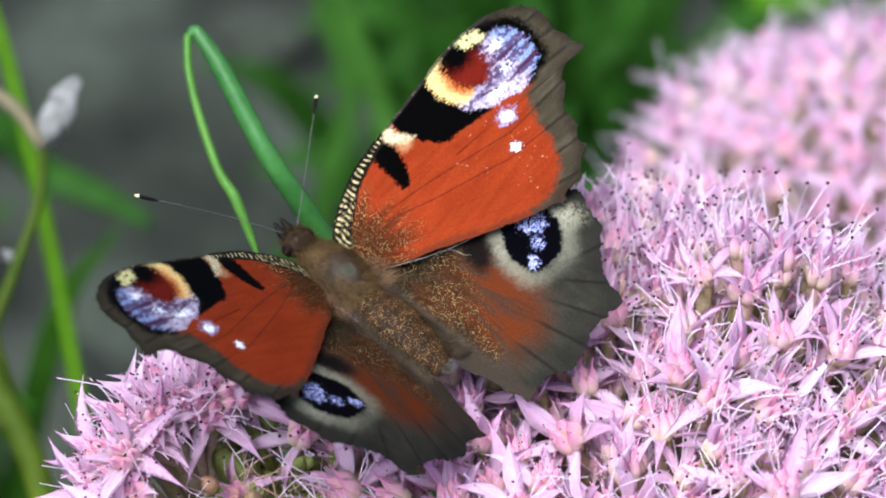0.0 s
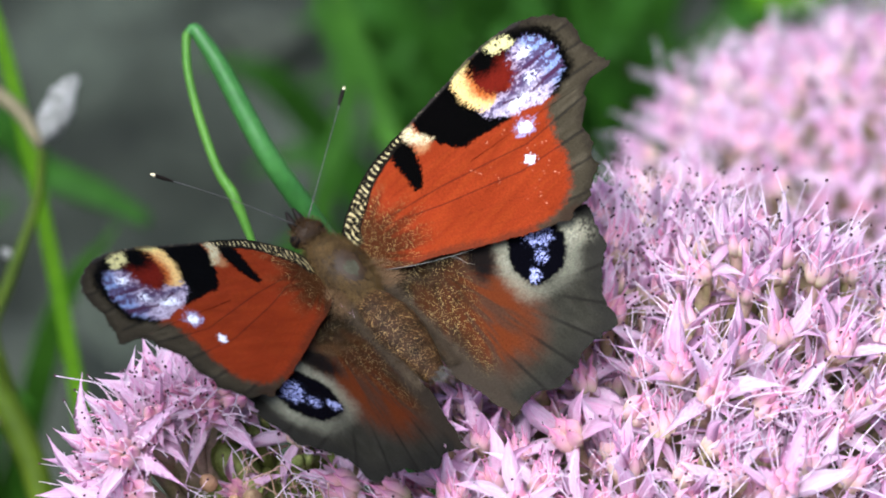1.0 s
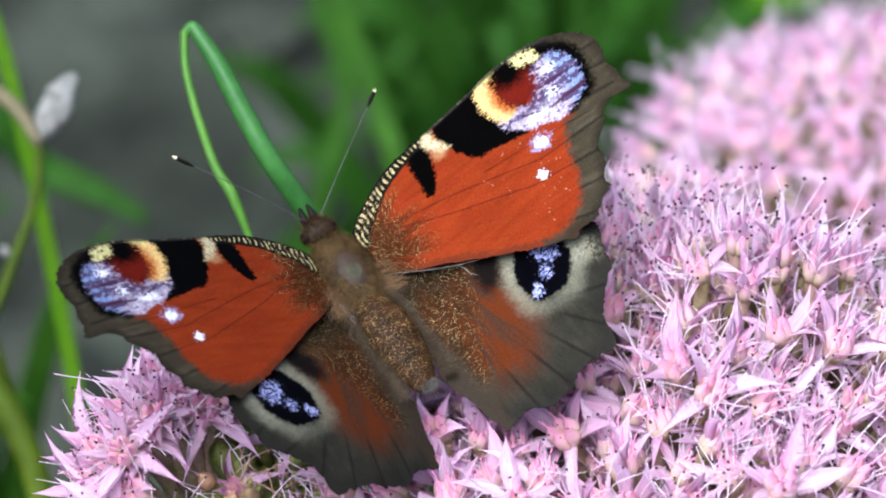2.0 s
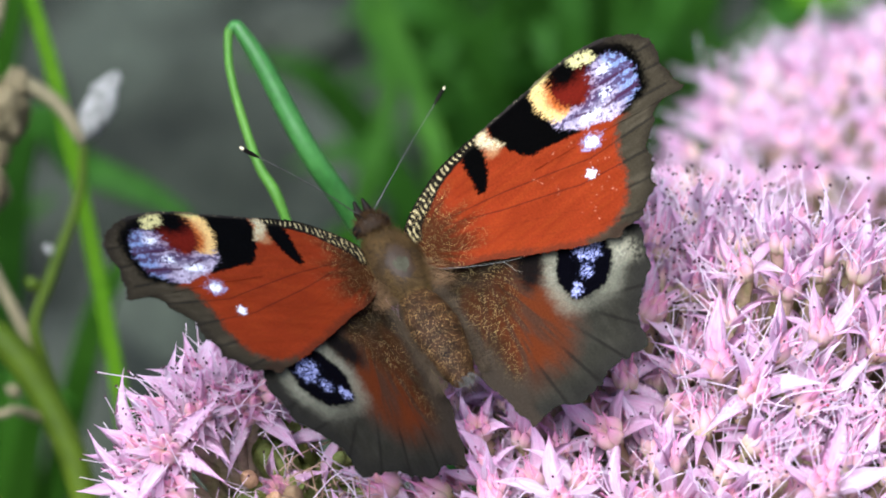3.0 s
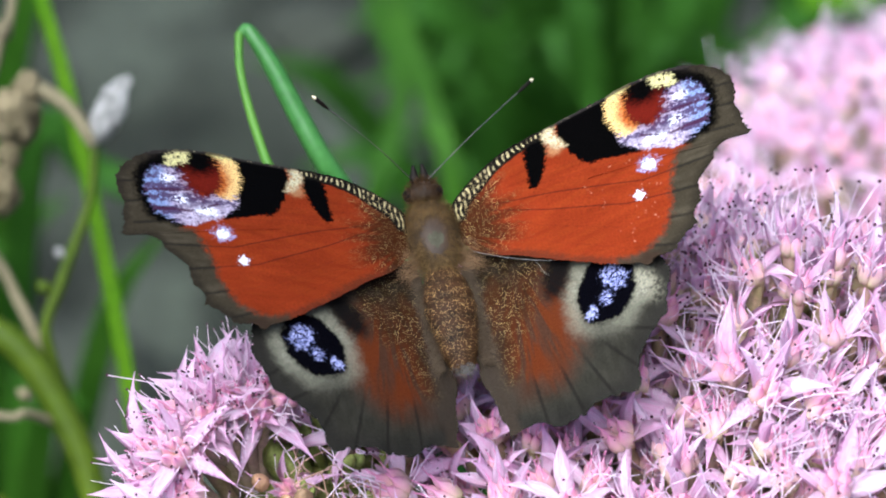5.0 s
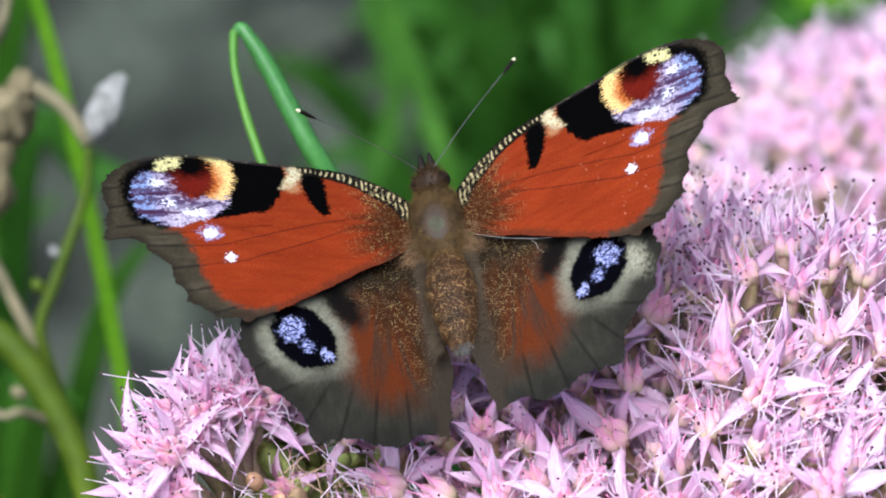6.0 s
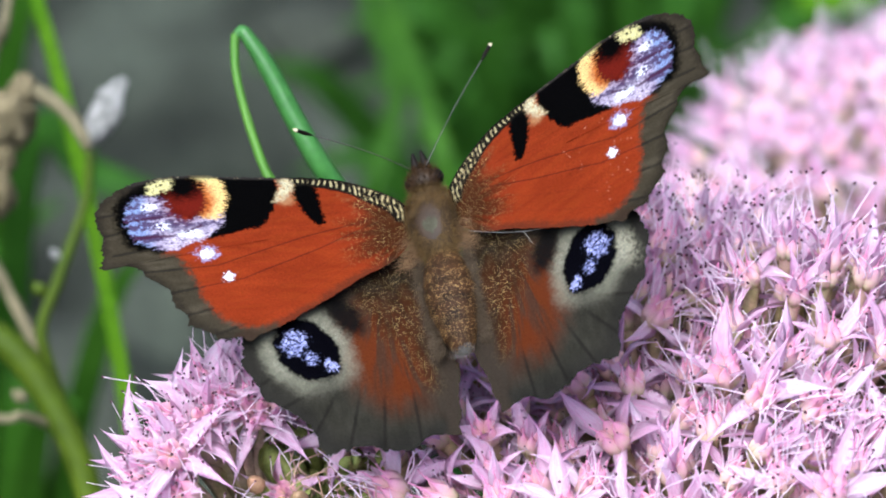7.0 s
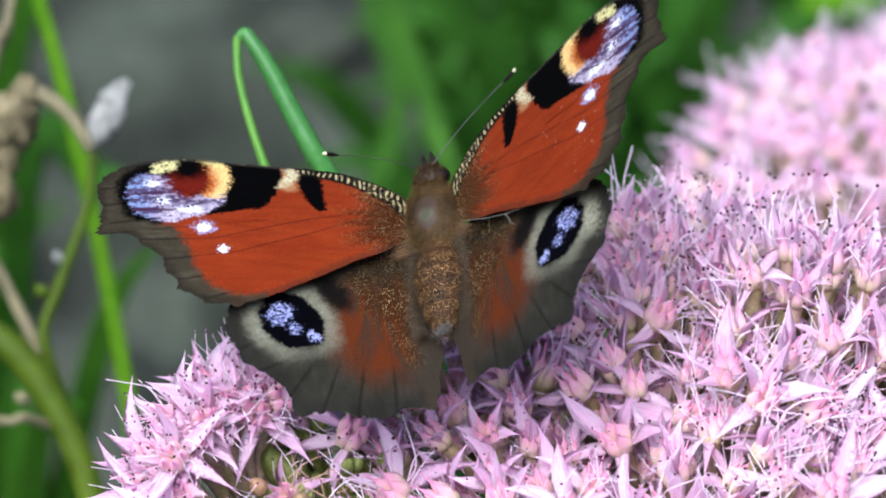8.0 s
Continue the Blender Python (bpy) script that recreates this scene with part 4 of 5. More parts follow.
def fore_pattern(u0, v0, worn=0):
    """The colours of a forewing's upper side and the share of golden flecks."""
    u = u0 + (grain(u0, v0, 5, 1) - 0.5) * 0.32 + (grain(u0, v0, 1.2, 2) - 0.5) * 0.25
    v = v0 + (grain(u0, v0, 5, 3) - 0.5) * 0.32 + (grain(u0, v0, 1.2, 4) - 0.5) * 0.25
    scales = grain(u0, v0, 7.5, 5) * 0.6 + grain(u0, v0, 4, 6) * 0.4
    colour = np.tile(np.array(RED), (len(u), 1))
    colour *= (0.86 + 0.28 * grain(u0 * 0.5, v0 * 1.6, 1.0, 7))[:, None]
    lay(colour, 0.35 * rise(0.4, 0.9, grain(u0 * 0.35, v0 * 2.2, 1.3, 8)), (0.175, 0.028, 0.006))
    for vein in FORE_VEINS:
        d, t = near_line(u0, v0, vein)
        lay(colour, (1 - rise(0.03, 0.10, d)) * (0.65 if vein in FORE_VEINS[3:5] else 0.14), (0.045, 0.008, 0.005))
    # margin of grey brown with a lighter inner rim
    margin = 1 - inside(u + 0.7 * (scales - 0.5), v, FORE_FIELD, 0.45)
    lay(colour, inside(u, v, EYE_BLACK, 0.16), BLACK)
    lay(colour, margin, np.array(GREY))
    lay(colour, margin * rise(0.4, 0.8, 0.5 * grain(u0, v0, 0.8, 9) + 0.5 * grain(u0 * 0.5, v0 * 2.0, 1.6, 51)) * 0.7, (0.050, 0.041, 0.026))
    for vein in FORE_VEINS:
        d, t = near_line(u0, v0, vein)
        lay(colour, (1 - rise(0.06, 0.20, d + 0.1 * (scales - 0.5))) * margin * 0.75, (0.009, 0.008, 0.007))
    hem, _ = near_line(u0, v0, FORE_MARGIN)
    lay(colour, (1 - rise(0.15, 1.0, hem + 0.5 * (scales - 0.5))) * 0.6, (0.010, 0.008, 0.0065))
    # golden brown base
    reach = np.hypot(u, (v + 1.6) * 1.0) + 2.4 * (grain(np.arctan2(v0 + 1.6, u0) * 12, u0 * 0.2, 1.0, 52) - 0.5)
    base = 1 - rise(2.6, 7.2, reach + 1.2 * (scales - 0.5))
    lay(colour, base * 0.85, BROWN)
    gold = np.clip((1 - rise(4.0, 7.6, reach)) * 1.1, 0, 1) * (0.45 + 0.55 * rise(0.35, 0.6, grain(u0, v0, 0.9, 14)))
    hem, _ = near_line(u, v, ((2.3, -5.0), (5.6, -6.7), (9.4, -8.9), (13.4, -10.9), (17.4, -12.0)))
    lay(colour, (1 - rise(0.25, 0.9, hem)) * 0.5, (0.03, 0.016, 0.010))
    # black field in front of the eye, black bar, and the striped front edge
    lay(colour, inside(u, v, ((11.3, 6), (11.4, 3.0), (12.1, 1.2), (13.5, -0.5), (15.6, -0.95), (18.3, -1.5), (19.5, 0.5), (24.5, 6.2)), 0.14), BLACK)
    d, t = near_line(u, v, ((9.25, 4.9), (9.05, 3.0), (8.75, 1.4), (8.3, -0.35)))
    lay(colour, 1 - rise(-0.15, 0.15, d - (0.95 - 0.35 * t + 0.3 * np.sin(t * 3.1)) + 0.5 * (scales - 0.5)), BLACK)
    front, along = near_line(u0, v0, FORE_COSTA)
    bars = 0.5 + 0.5 * np.sin(math.tau * (u0 - 0.1 * front) / 0.5 + 4.6 * grain(u0, v0, 1.5, 11))
    stripe = rise(0.74, 0.88, bars + 0.6 * (grain(u0, v0, 3.2, 13) - 0.5))
    wide = (1.9 - 0.115 * u0) * (0.85 + 0.3 * grain(u0, v0, 1.1, 48))
    strip = (1 - rise(-0.1, 0.1, front - wide)) * (u0 < 11.3) * (u0 > 0.2)
    lay(colour, strip, (0.006, 0.005, 0.004))
    lay(colour, strip * stripe * rise(0.22, 0.42, scales) * (1 - rise(-0.4, -0.2, front - wide)), (0.46, 0.38, 0.19))
    lay(colour, strip * (1 - rise(0.14, 0.24, front)), (0.006, 0.005, 0.004))
    cream = inside(u, v, ((9.9, 3.5), (10.3, 4.4), (11.0, 4.4), (11.3, 3.0), (12.0, 2.0), (11.2, 2.3), (10.4, 2.9)), 0.35)
    lay(colour, np.maximum(cream, spot(u, v, 10.9, 2.3, 0.7, 0.7, 25, 0.7) * 0.5), (0.34, 0.21, 0.09))
    lay(colour, cream * rise(0.3, 0.5, scales), (0.44, 0.41, 0.25))
    # the eye: black border, lilac and blue ring with dark vein streaks, yellow crescent, dark red core
    ju = u + (grain(u0 * 0.6, v0 * 1.4, 8, 41) - 0.5) * 0.75
    jv = v + (grain(u0 * 0.6, v0 * 1.4, 8, 42) - 0.5) * 0.4
    blue = inside(ju, jv, EYE_BLUE, 0.14)
    far_out = rise(22.6, 24.2, u)
    tone = np.array((0.29, 0.245, 0.325))[None] * (1 - far_out)[:, None] + np.array(BLUE)[None] * far_out[:, None]
    lay(colour, blue, (0.05, 0.035, 0.075))
    streak = 0.5 * scales + 0.5 * grain(u0 * 0.4, v0 * 2.4 + 0.25 * u0, 1.0, 12)
    colour += (tone - colour) * (blue * rise(0.43, 0.55, streak))[:, None]
    lay(colour, blue * (1 - rise(-0.9, 0.4, v)) * (1 - rise(21.5, 23.0, u)) * rise(0.22, 0.4, scales), (0.37, 0.32, 0.40))
    for vein, wide in (((21.2, 1.35), (23.5, 1.25), (25.7, 1.1)), 0.22), (((18.8, 0.0), (21.5, -0.85), (25.2, -0.6)), 0.2), (((23.6, -0.7), (25.4, -0.9)), 0.36):
        d, t = near_line(u0, v0, vein)
        lay(colour, (1 - rise(wide * 0.35, wide, d + 0.15 * (scales - 0.5))) * blue * 0.92, (0.035, 0.012, 0.03))
    yellow = inside(ju, jv, EYE_YELLOW, 0.16)
    lay(colour, yellow, (0.60, 0.40, 0.14))
    lay(colour, yellow * rise(4.3, 5.2, v) * rise(0.3, 0.5, scales), (0.50, 0.47, 0.17))
    lay(colour, yellow * spot(u, v, 19.6, 2.9, 2.35, 2.3, 0, 0.3), (0.42, 0.12, 0.02))
    core = spot(ju, jv, 19.7, 2.85, 2.0, 2.05, 0, 0.42)
    lay(colour, core, (0.075, 0.0065, 0.0035))
    lay(colour, spot(ju, jv, 19.8, 4.5, 1.6, 1.4, -15, 0.5), BLACK)
    lay(colour, spot(ju, jv, 20.0, 5.7, 0.9, 0.6, -10, 0.4) * 0.9, BLACK)
    lay(colour, inside(ju, jv, EYE_CREAM, 0.14) * rise(0.2, 0.4, scales), (0.46, 0.42, 0.18))
    for x, y, rx, ry in ((23.0, 2.45, 0.75, 0.5), (22.15, 0.25, 0.8, 0.42), (20.0, -0.75, 1.15, 0.48)):
        lay(colour, spot(ju, jv, x, y, rx * 0.8, ry * 0.85, 4, 0.5) * rise(0.25, 0.45, scales), WHITE)
    lay(colour, (1 - rise(0.12, 0.4, front)) * (u0 > 10.9) * 0.9, (0.02, 0.017, 0.015))
    lay(colour, (1 - rise(0.05, 0.25, front)) * (u0 > 10.9) * rise(0.68, 0.8, scales) * 0.6, (0.4, 0.34, 0.2))
    # bright nicks where scales are lost
    pick = random.Random(5)
    for (ax, ay), (bx, by) in (((14.2, -3.4), (14.0, -5.6)), ((14.6, -8.3), (18.6, -7.0)), ((16.0, -8.0), (15.6, -10.2)), ((12.6, -2.6), (13.2, -3.6)), ((17.5, -4.6), (19.5, -5.2)), ((16.8, -6.6), (18.8, -8.6)), ((14.6, -1.6), (18.2, -2.2))) if worn else ():
        for k in range(6):
            t, r = pick.random(), pick.uniform(0.025, 0.055)
            x, y = ax + (bx - ax) * t + pick.gauss(0, 0.08), ay + (by - ay) * t + pick.gauss(0, 0.08)
            lay(colour, spot(u0, v0, x, y, r * 1.6, r * 0.9, pick.uniform(0, 180), 0.4) * 0.36, (0.55, 0.27, 0.17))
    # pale dots below the eye
    for x, y, r in ((18.85, -2.95, 0.55), (17.25, -5.5, 0.38)):
        lay(colour, spot(ju, jv, x, y, r * (1.8 if r > 0.5 else 1.15), r * (1.45 if r > 0.5 else 1.1), 0, 0.3) * rise(0.30, 0.5, scales), LILAC if r > 0.5 else WHITE)
        lay(colour, spot(u, v, x, y, r, r * 0.85, 0, 0.3), WHITE)
    return colour, gold


def hind_pattern(u0, v0, pale_rim=0.0):
    """The colours of a hindwing's upper side and the share of golden flecks."""
    u = u0 + (grain(u0, v0, 5, 21) - 0.5) * 0.32 + (grain(u0, v0, 1.2, 22) - 0.5) * 0.3
    v = v0 + (grain(u0, v0, 5, 23) - 0.5) * 0.32 + (grain(u0, v0, 1.2, 24) - 0.5) * 0.3
    scales = grain(u0, v0, 7.5, 25) * 0.6 + grain(u0, v0, 4, 26) * 0.4
    colour = np.tile(np.array((0.0195, 0.018, 0.0135)), (len(u), 1))
    colour *= (0.62 + 0.5 * grain(u0 * 1.4, v0 * 0.6, 0.9, 27) + 0.3 * grain(u0 * 1.5, v0 * 0.4, 3.0, 30))[:, None]
    edge, _ = near_line(u0, v0, HIND_MARGIN)
    lay(colour, (1 - rise(0.2, 2.4, edge + 0.5 * (scales - 0.5))) * 0.6, (0.010, 0.0092, 0.0085))
    # rust red field and brown base
    red = inside(u, v, ((1.2, -5), (6.5, -4.6), (9.0, -7.4), (9.2, -11.0), (8.2, -14.0), (5.9, -15.9), (2.6, -16.1), (1.6, -13.0)), 2.2)
    fan = np.arctan2(u0 - 4.5, -(v0 + 3.0))
    hair = 0.55 * grain(fan * 14, np.hypot(u0 - 4.5, v0 + 3.0) * 0.35, 1.0, 46) + 0.45 * grain(fan * 40, np.hypot(u0 - 4.5, v0 + 3.0) * 0.5, 1.0, 47)
    lay(colour, red * (0.42 + 0.58 * rise(0.3, 0.65, hair)), (0.066, 0.0158, 0.005))
    base = inside(u, v, ((-1, 1), (8, 0.5), (6.8, -5.0), (4.9, -8.4), (3.2, -11.0), (2.4, -13.6), (1.9, -14.2), (1.4, -10.0), (0.5, -6.5), (-1, -4)), 1.6)
    lay(colour, base * (0.55 + 0.3 * rise(0.3, 0.7, grain(u0, v0, 1.2, 49))), (0.014, 0.0068, 0.003))
    gold = np.clip(base * 1.05, 0, 1) * (0.4 + 0.6 * rise(0.35, 0.62, grain(u0, v0, 0.8, 28)))
    lay(colour, base * 0.35 * rise(0.5, 0.8, grain(u0, v0, 0.6, 29)), (0.045, 0.014, 0.005))
    fold = 1 - rise(0.9, 1.9, u + 0.06 * v + 0.9)
    lay(colour, fold * 0.9, (0.028, 0.021, 0.015))
    for vein in HIND_VEINS:
        d, t = near_line(u0, v0, vein)
        lay(colour, (1 - rise(0.07, 0.22, d + 0.1 * (scales - 0.5))) * rise(0.42, 0.75, t) * 0.75, (0.008, 0.007, 0.006))
    # pale halo, dark wedge, and the blue eye
    rim = ((14.9, -7.5), (14.0, -6.2), (12.7, -5.7), (11.0, -6.5), (9.95, -8.0), (9.45, -10.0), (9.6, -11.4), (11.0, -12.2), (12.8, -12.2), (14.4, -10.6), (15.0, -8.8))
    away, _ = near_line(u, v, [*rim, rim[0]])
    halo = np.maximum(inside(u, v, rim), 1 - rise(0.45, 2.1, away + 0.5 * (scales - 0.5)))
    pale = 0.35 + 0.65 * np.abs(np.cos(np.arctan2(v + 8.9, u - 12.5) - radians(-20))) ** 1.3
    lay(colour, halo * pale * (0.75 + 0.25 * rise(0.3, 0.7, scales)) * (0.72 + 0.3 * (grain(np.arctan2(v0 + 9, u0 - 12.5) * 9, np.hypot(u0 - 12.5, v0 + 9) * 0.4, 1.0, 50) - 0.5)), (0.20, 0.195, 0.138))
    lay(colour, spot(u, v, 15.6, -9.3, 1.1, 2.2, 20, 0.6) * pale_rim * rise(0.2, 0.6, scales), (0.34, 0.32, 0.22))
    lay(colour, spot(u, v, 8.1, -6.0, 1.25, 2.3, -22, 0.45) * 0.95, (0.004, 0.0035, 0.0035))
    ju = u + (grain(u0, v0, 9, 43) - 0.5) * 0.5
    jv = v + (grain(u0, v0, 9, 44) - 0.5) * 0.5
    lay(colour, inside(u, v, rim, 0.55), (0.012, 0.011, 0.010))
    lay(colour, inside(u, v, rim, 0.14), (0.0012, 0.0011, 0.002))
    scales = 0.5 * scales + 0.5 * grain(u0, v0, 10, 45)
    big = inside(ju, jv, ((14.5, -8.4), (13.8, -7.2), (12.9, -6.95), (11.95, -7.7), (11.9, -8.7), (12.9, -9.3), (13.9, -9.3)), 0.3)
    for mask, share in ((big, 0.46), (spot(ju, jv, 12.1, -9.95, 0.62, 0.5, 60, 0.5), 0.46), (spot(ju, jv, 10.35, -10.95, 0.55, 0.42, 30, 0.4), 0.28)):
        lay(colour, mask * rise(share - 0.05, share + 0.08, scales), (0.13, 0.15, 0.33))
        lay(colour, mask * rise(share + 0.05, share + 0.19, scales), (0.31, 0.32, 0.52))
    return colour, gold


def scallops(margin, teeth, depth, start=0.0):
    """Shallow bites between the vein ends along the outer margin."""

    def bite(u, v):
        d, t = near_line(u, v, margin)
        return depth * (1 - rise(0.3, 1.0, d)) * rise(start - 0.05, start + 0.1, t) * (1 - spot(u, v, 28.2, -3.6, 1.3, 1.3)) * (np.abs(np.sin(math.pi * teeth * t)) ** 0.7 - 0.75)

    return bite


def wing(name, outline, hub, pattern, side, parent, label, camber, bite):
    """A wing in its own plane: u outwards, v towards the head; side -1 mirrors it."""
    around, out = (800, 170) if outline is FORE_OUTLINE else (600, 135)
    loop = smooth_line([(*q, 0) for q in (*outline, outline[0])], 24)
    pts = np.array([(q.x, q.y) for q in loop])
    run = np.concatenate([[0], np.cumsum(np.hypot(*np.diff(pts, axis=0).T))])
    s = np.linspace(0, run[-1], around, endpoint=False)
    rim = np.stack([np.interp(s, run, pts[:, 0]), np.interp(s, run, pts[:, 1])], 1)
    # frayed fringe of scales on the free edge
    free = rise(0.25, 0.5, np.hypot(rim[:, 0], rim[:, 1] * 0.8) / 20)
    away = rim - np.array(hub)
    rough = 1 + free * (0.020 * (grain(rim[:, 0], rim[:, 1], 2.6, 31) - 0.5) + 0.024 * (grain(rim[:, 0], rim[:, 1], 6, 32) - 0.5))
    rim = np.array(hub) + away * (rough - free * bite(rim[:, 0], rim[:, 1]))[:, None]
    r = np.linspace(0, 1, out + 1)[1:] ** 0.85
    flat = np.array(hub) + (rim - np.array(hub))[None] * r[:, None, None]
    flat = np.concatenate([np.array([hub]), flat.reshape(-1, 2)])
    u, v = flat[:, 0], flat[:, 1]
    colour, gold = pattern(u, v)
    z = camber(u, v) + 0.10 * (grain(u, v, 0.35, 33) - 0.5)
    index = 1 + np.arange(out * around).reshape(out, around)
    nxt = np.roll(index, -1, axis=1)
    quads = np.stack([index[:-1], index[1:], nxt[1:], nxt[:-1]], -1).reshape(-1, 4)
    fan = np.stack([np.zeros(around, dtype=int), index[0], nxt[0]], -1)
    # the outline runs clockwise seen from above, so turn the faces up
    if side > 0:
        quads, fan = quads[:, ::-1], fan[:, ::-1]
    mesh = bpy.data.meshes.new(name)
    mesh.from_pydata(np.stack([u * side, v, z], 1) * MM, [], [*quads.tolist(), *fan.tolist()])
    tint = np.concatenate([np.clip(colour, 0, 1), np.ones((len(colour), 1))], 1)
    mesh.attributes.new("scales", "FLOAT_COLOR", "POINT").data.foreach_set("color", tint.astype(np.float32).ravel())
    numbers_attribute(mesh, "gold", gold)
    ob = part(name, mesh, WING, parent, label)
    plate = ob.modifiers.new("thickness", "SOLIDIFY")
    plate.thickness, plate.offset = 0.05 * MM, -1
    return ob


butterfly = thing("butterfly", "brownish red butterfly with blue eyespots, wings spread on a pink flower", "butterfly")
fore_camber = lambda u, v: 0.5 * np.sin(np.clip(u / 28, 0, 1) * math.pi) * 0.8 - 0.010 * (v + 2) ** 2 * np.clip(u / 12, 0, 1) * 0.3
hind_camber = lambda u, v: -0.3 - 0.5 * rise(-6, -2, v) + 0.35 * np.sin(np.clip(u / 18, 0, 1) * math.pi) - 0.004 * np.clip(-v - 8, 0, 20) ** 2
FORE_BITE, HIND_BITE = scallops(FORE_MARGIN, 9, 0.042, 0.3), scallops(HIND_MARGIN, 8, 0.036)
FORE_LABEL = "rust red forewing with a black, yellow and lilac eyespot"
HIND_LABEL = "grey brown hindwing with a blue and black eyespot"
forewing_right = wing("forewing", FORE_OUTLINE, (13.0, -2.0), lambda u, v: fore_pattern(u, v, 1), 1, butterfly, FORE_LABEL, fore_camber, FORE_BITE)
forewing_left = wing("forewing", FORE_OUTLINE, (13.0, -2.0), fore_pattern, -1, butterfly, FORE_LABEL, fore_camber, FORE_BITE)
hindwing_right = wing("hindwing", HIND_OUTLINE, (8.0, -10.0), lambda u, v: hind_pattern(u, v, 0.5), 1, butterfly, HIND_LABEL, hind_camber, HIND_BITE)
hindwing_left = wing("hindwing", HIND_OUTLINE, (8.0, -10.0), hind_pattern, -1, butterfly, HIND_LABEL, hind_camber, HIND_BITE)


def silk():
    """A fine white thread caught between the right wings."""
    line = mm_list([(1.2, -4.3, 0.1), (4.0, -6.1, 0.05), (6.6, -7.5, 0.0), (8.4, -8.3, 0.0)])
    part("loose_thread", tube(bmesh.new(), line, (0.018 * MM, 0.016 * MM, 0.016 * MM, 0.008 * MM), 5, 5), SILK, forewing_right, "fine white thread")
    line = mm_list([(6.5, -7.45, 0.0), (6.9, -8.3, 0.0), (7.0, -8.8, -0.05), (7.5, -9.4, -0.05)])
    part("loose_thread", tube(bmesh.new(), line, (0.018 * MM, 0.016 * MM, 0.014 * MM, 0.008 * MM), 5, 5), SILK, forewing_right, "fine white thread")


silk()


def body_shape(bm, m, profile, flat, rings=22, sides=26, segments=0.0, count=7):
    egg(bm, m @ Matrix.Diagonal((1, 1, flat, 1)), rings, sides, lambda t: profile(t) * (1 - segments * (0.5 + 0.5 * math.cos(math.tau * count * t)) ** 4))
    return bm


def hairs(rng, surface, count, long, way, wide=0.035, curl=0.3):
    """Fine tapering hairs rooted on a surface function that gives place and normal, in mm."""
    verts, faces = [], []
    for _ in range(count):
        root, normal = surface(rng)
        grow = (normal * rng.uniform(0.35, 0.8) + Vector(way) * rng.uniform(0.6, 1.1) + Vector((rng.gauss(0, curl), rng.gauss(0, curl), rng.gauss(0, curl)))).normalized()
        side = grow.cross(normal + Vector((0.01, 0.02, 0))).normalized() * wide * rng.uniform(0.7, 1.2)
        size = long * rng.uniform(0.5, 1.15)
        bend = Vector((rng.gauss(0, 0.12), rng.gauss(0, 0.12), -0.12)) * size
        mid, tip = root + grow * size * 0.55 + normal * 0.1, root + grow * size + bend
        k = len(verts)
        verts += [root - side, root + side, mid + side * 0.7, mid - side * 0.7, tip]
        faces += [(k, k + 1, k + 2, k + 3), (k + 3, k + 2, k + 4)]
    mesh = bpy.data.meshes.new("fur")
    mesh.from_pydata([q * MM for q in verts], [], faces)
    return mesh


def ellipsoid_surface(centre, size, low=-0.2, bald=0.0):
    def pick(rng):
        while True:
            d = Vector((rng.gauss(0, 1), rng.gauss(0, 1), rng.gauss(0, 1))).normalized()
            if d.z > low and not (d.z > 0 and math.hypot(d.x * size[0], (d.y * size[1] + 0.6) * 0.62) < bald):
                break
        place = Vector((d.x * size[0], d.y * size[1], d.z * size[2])) + Vector(centre)
        return place, Vector((d.x / size[0], d.y / size[1], d.z / size[2])).normalized()

    return pick


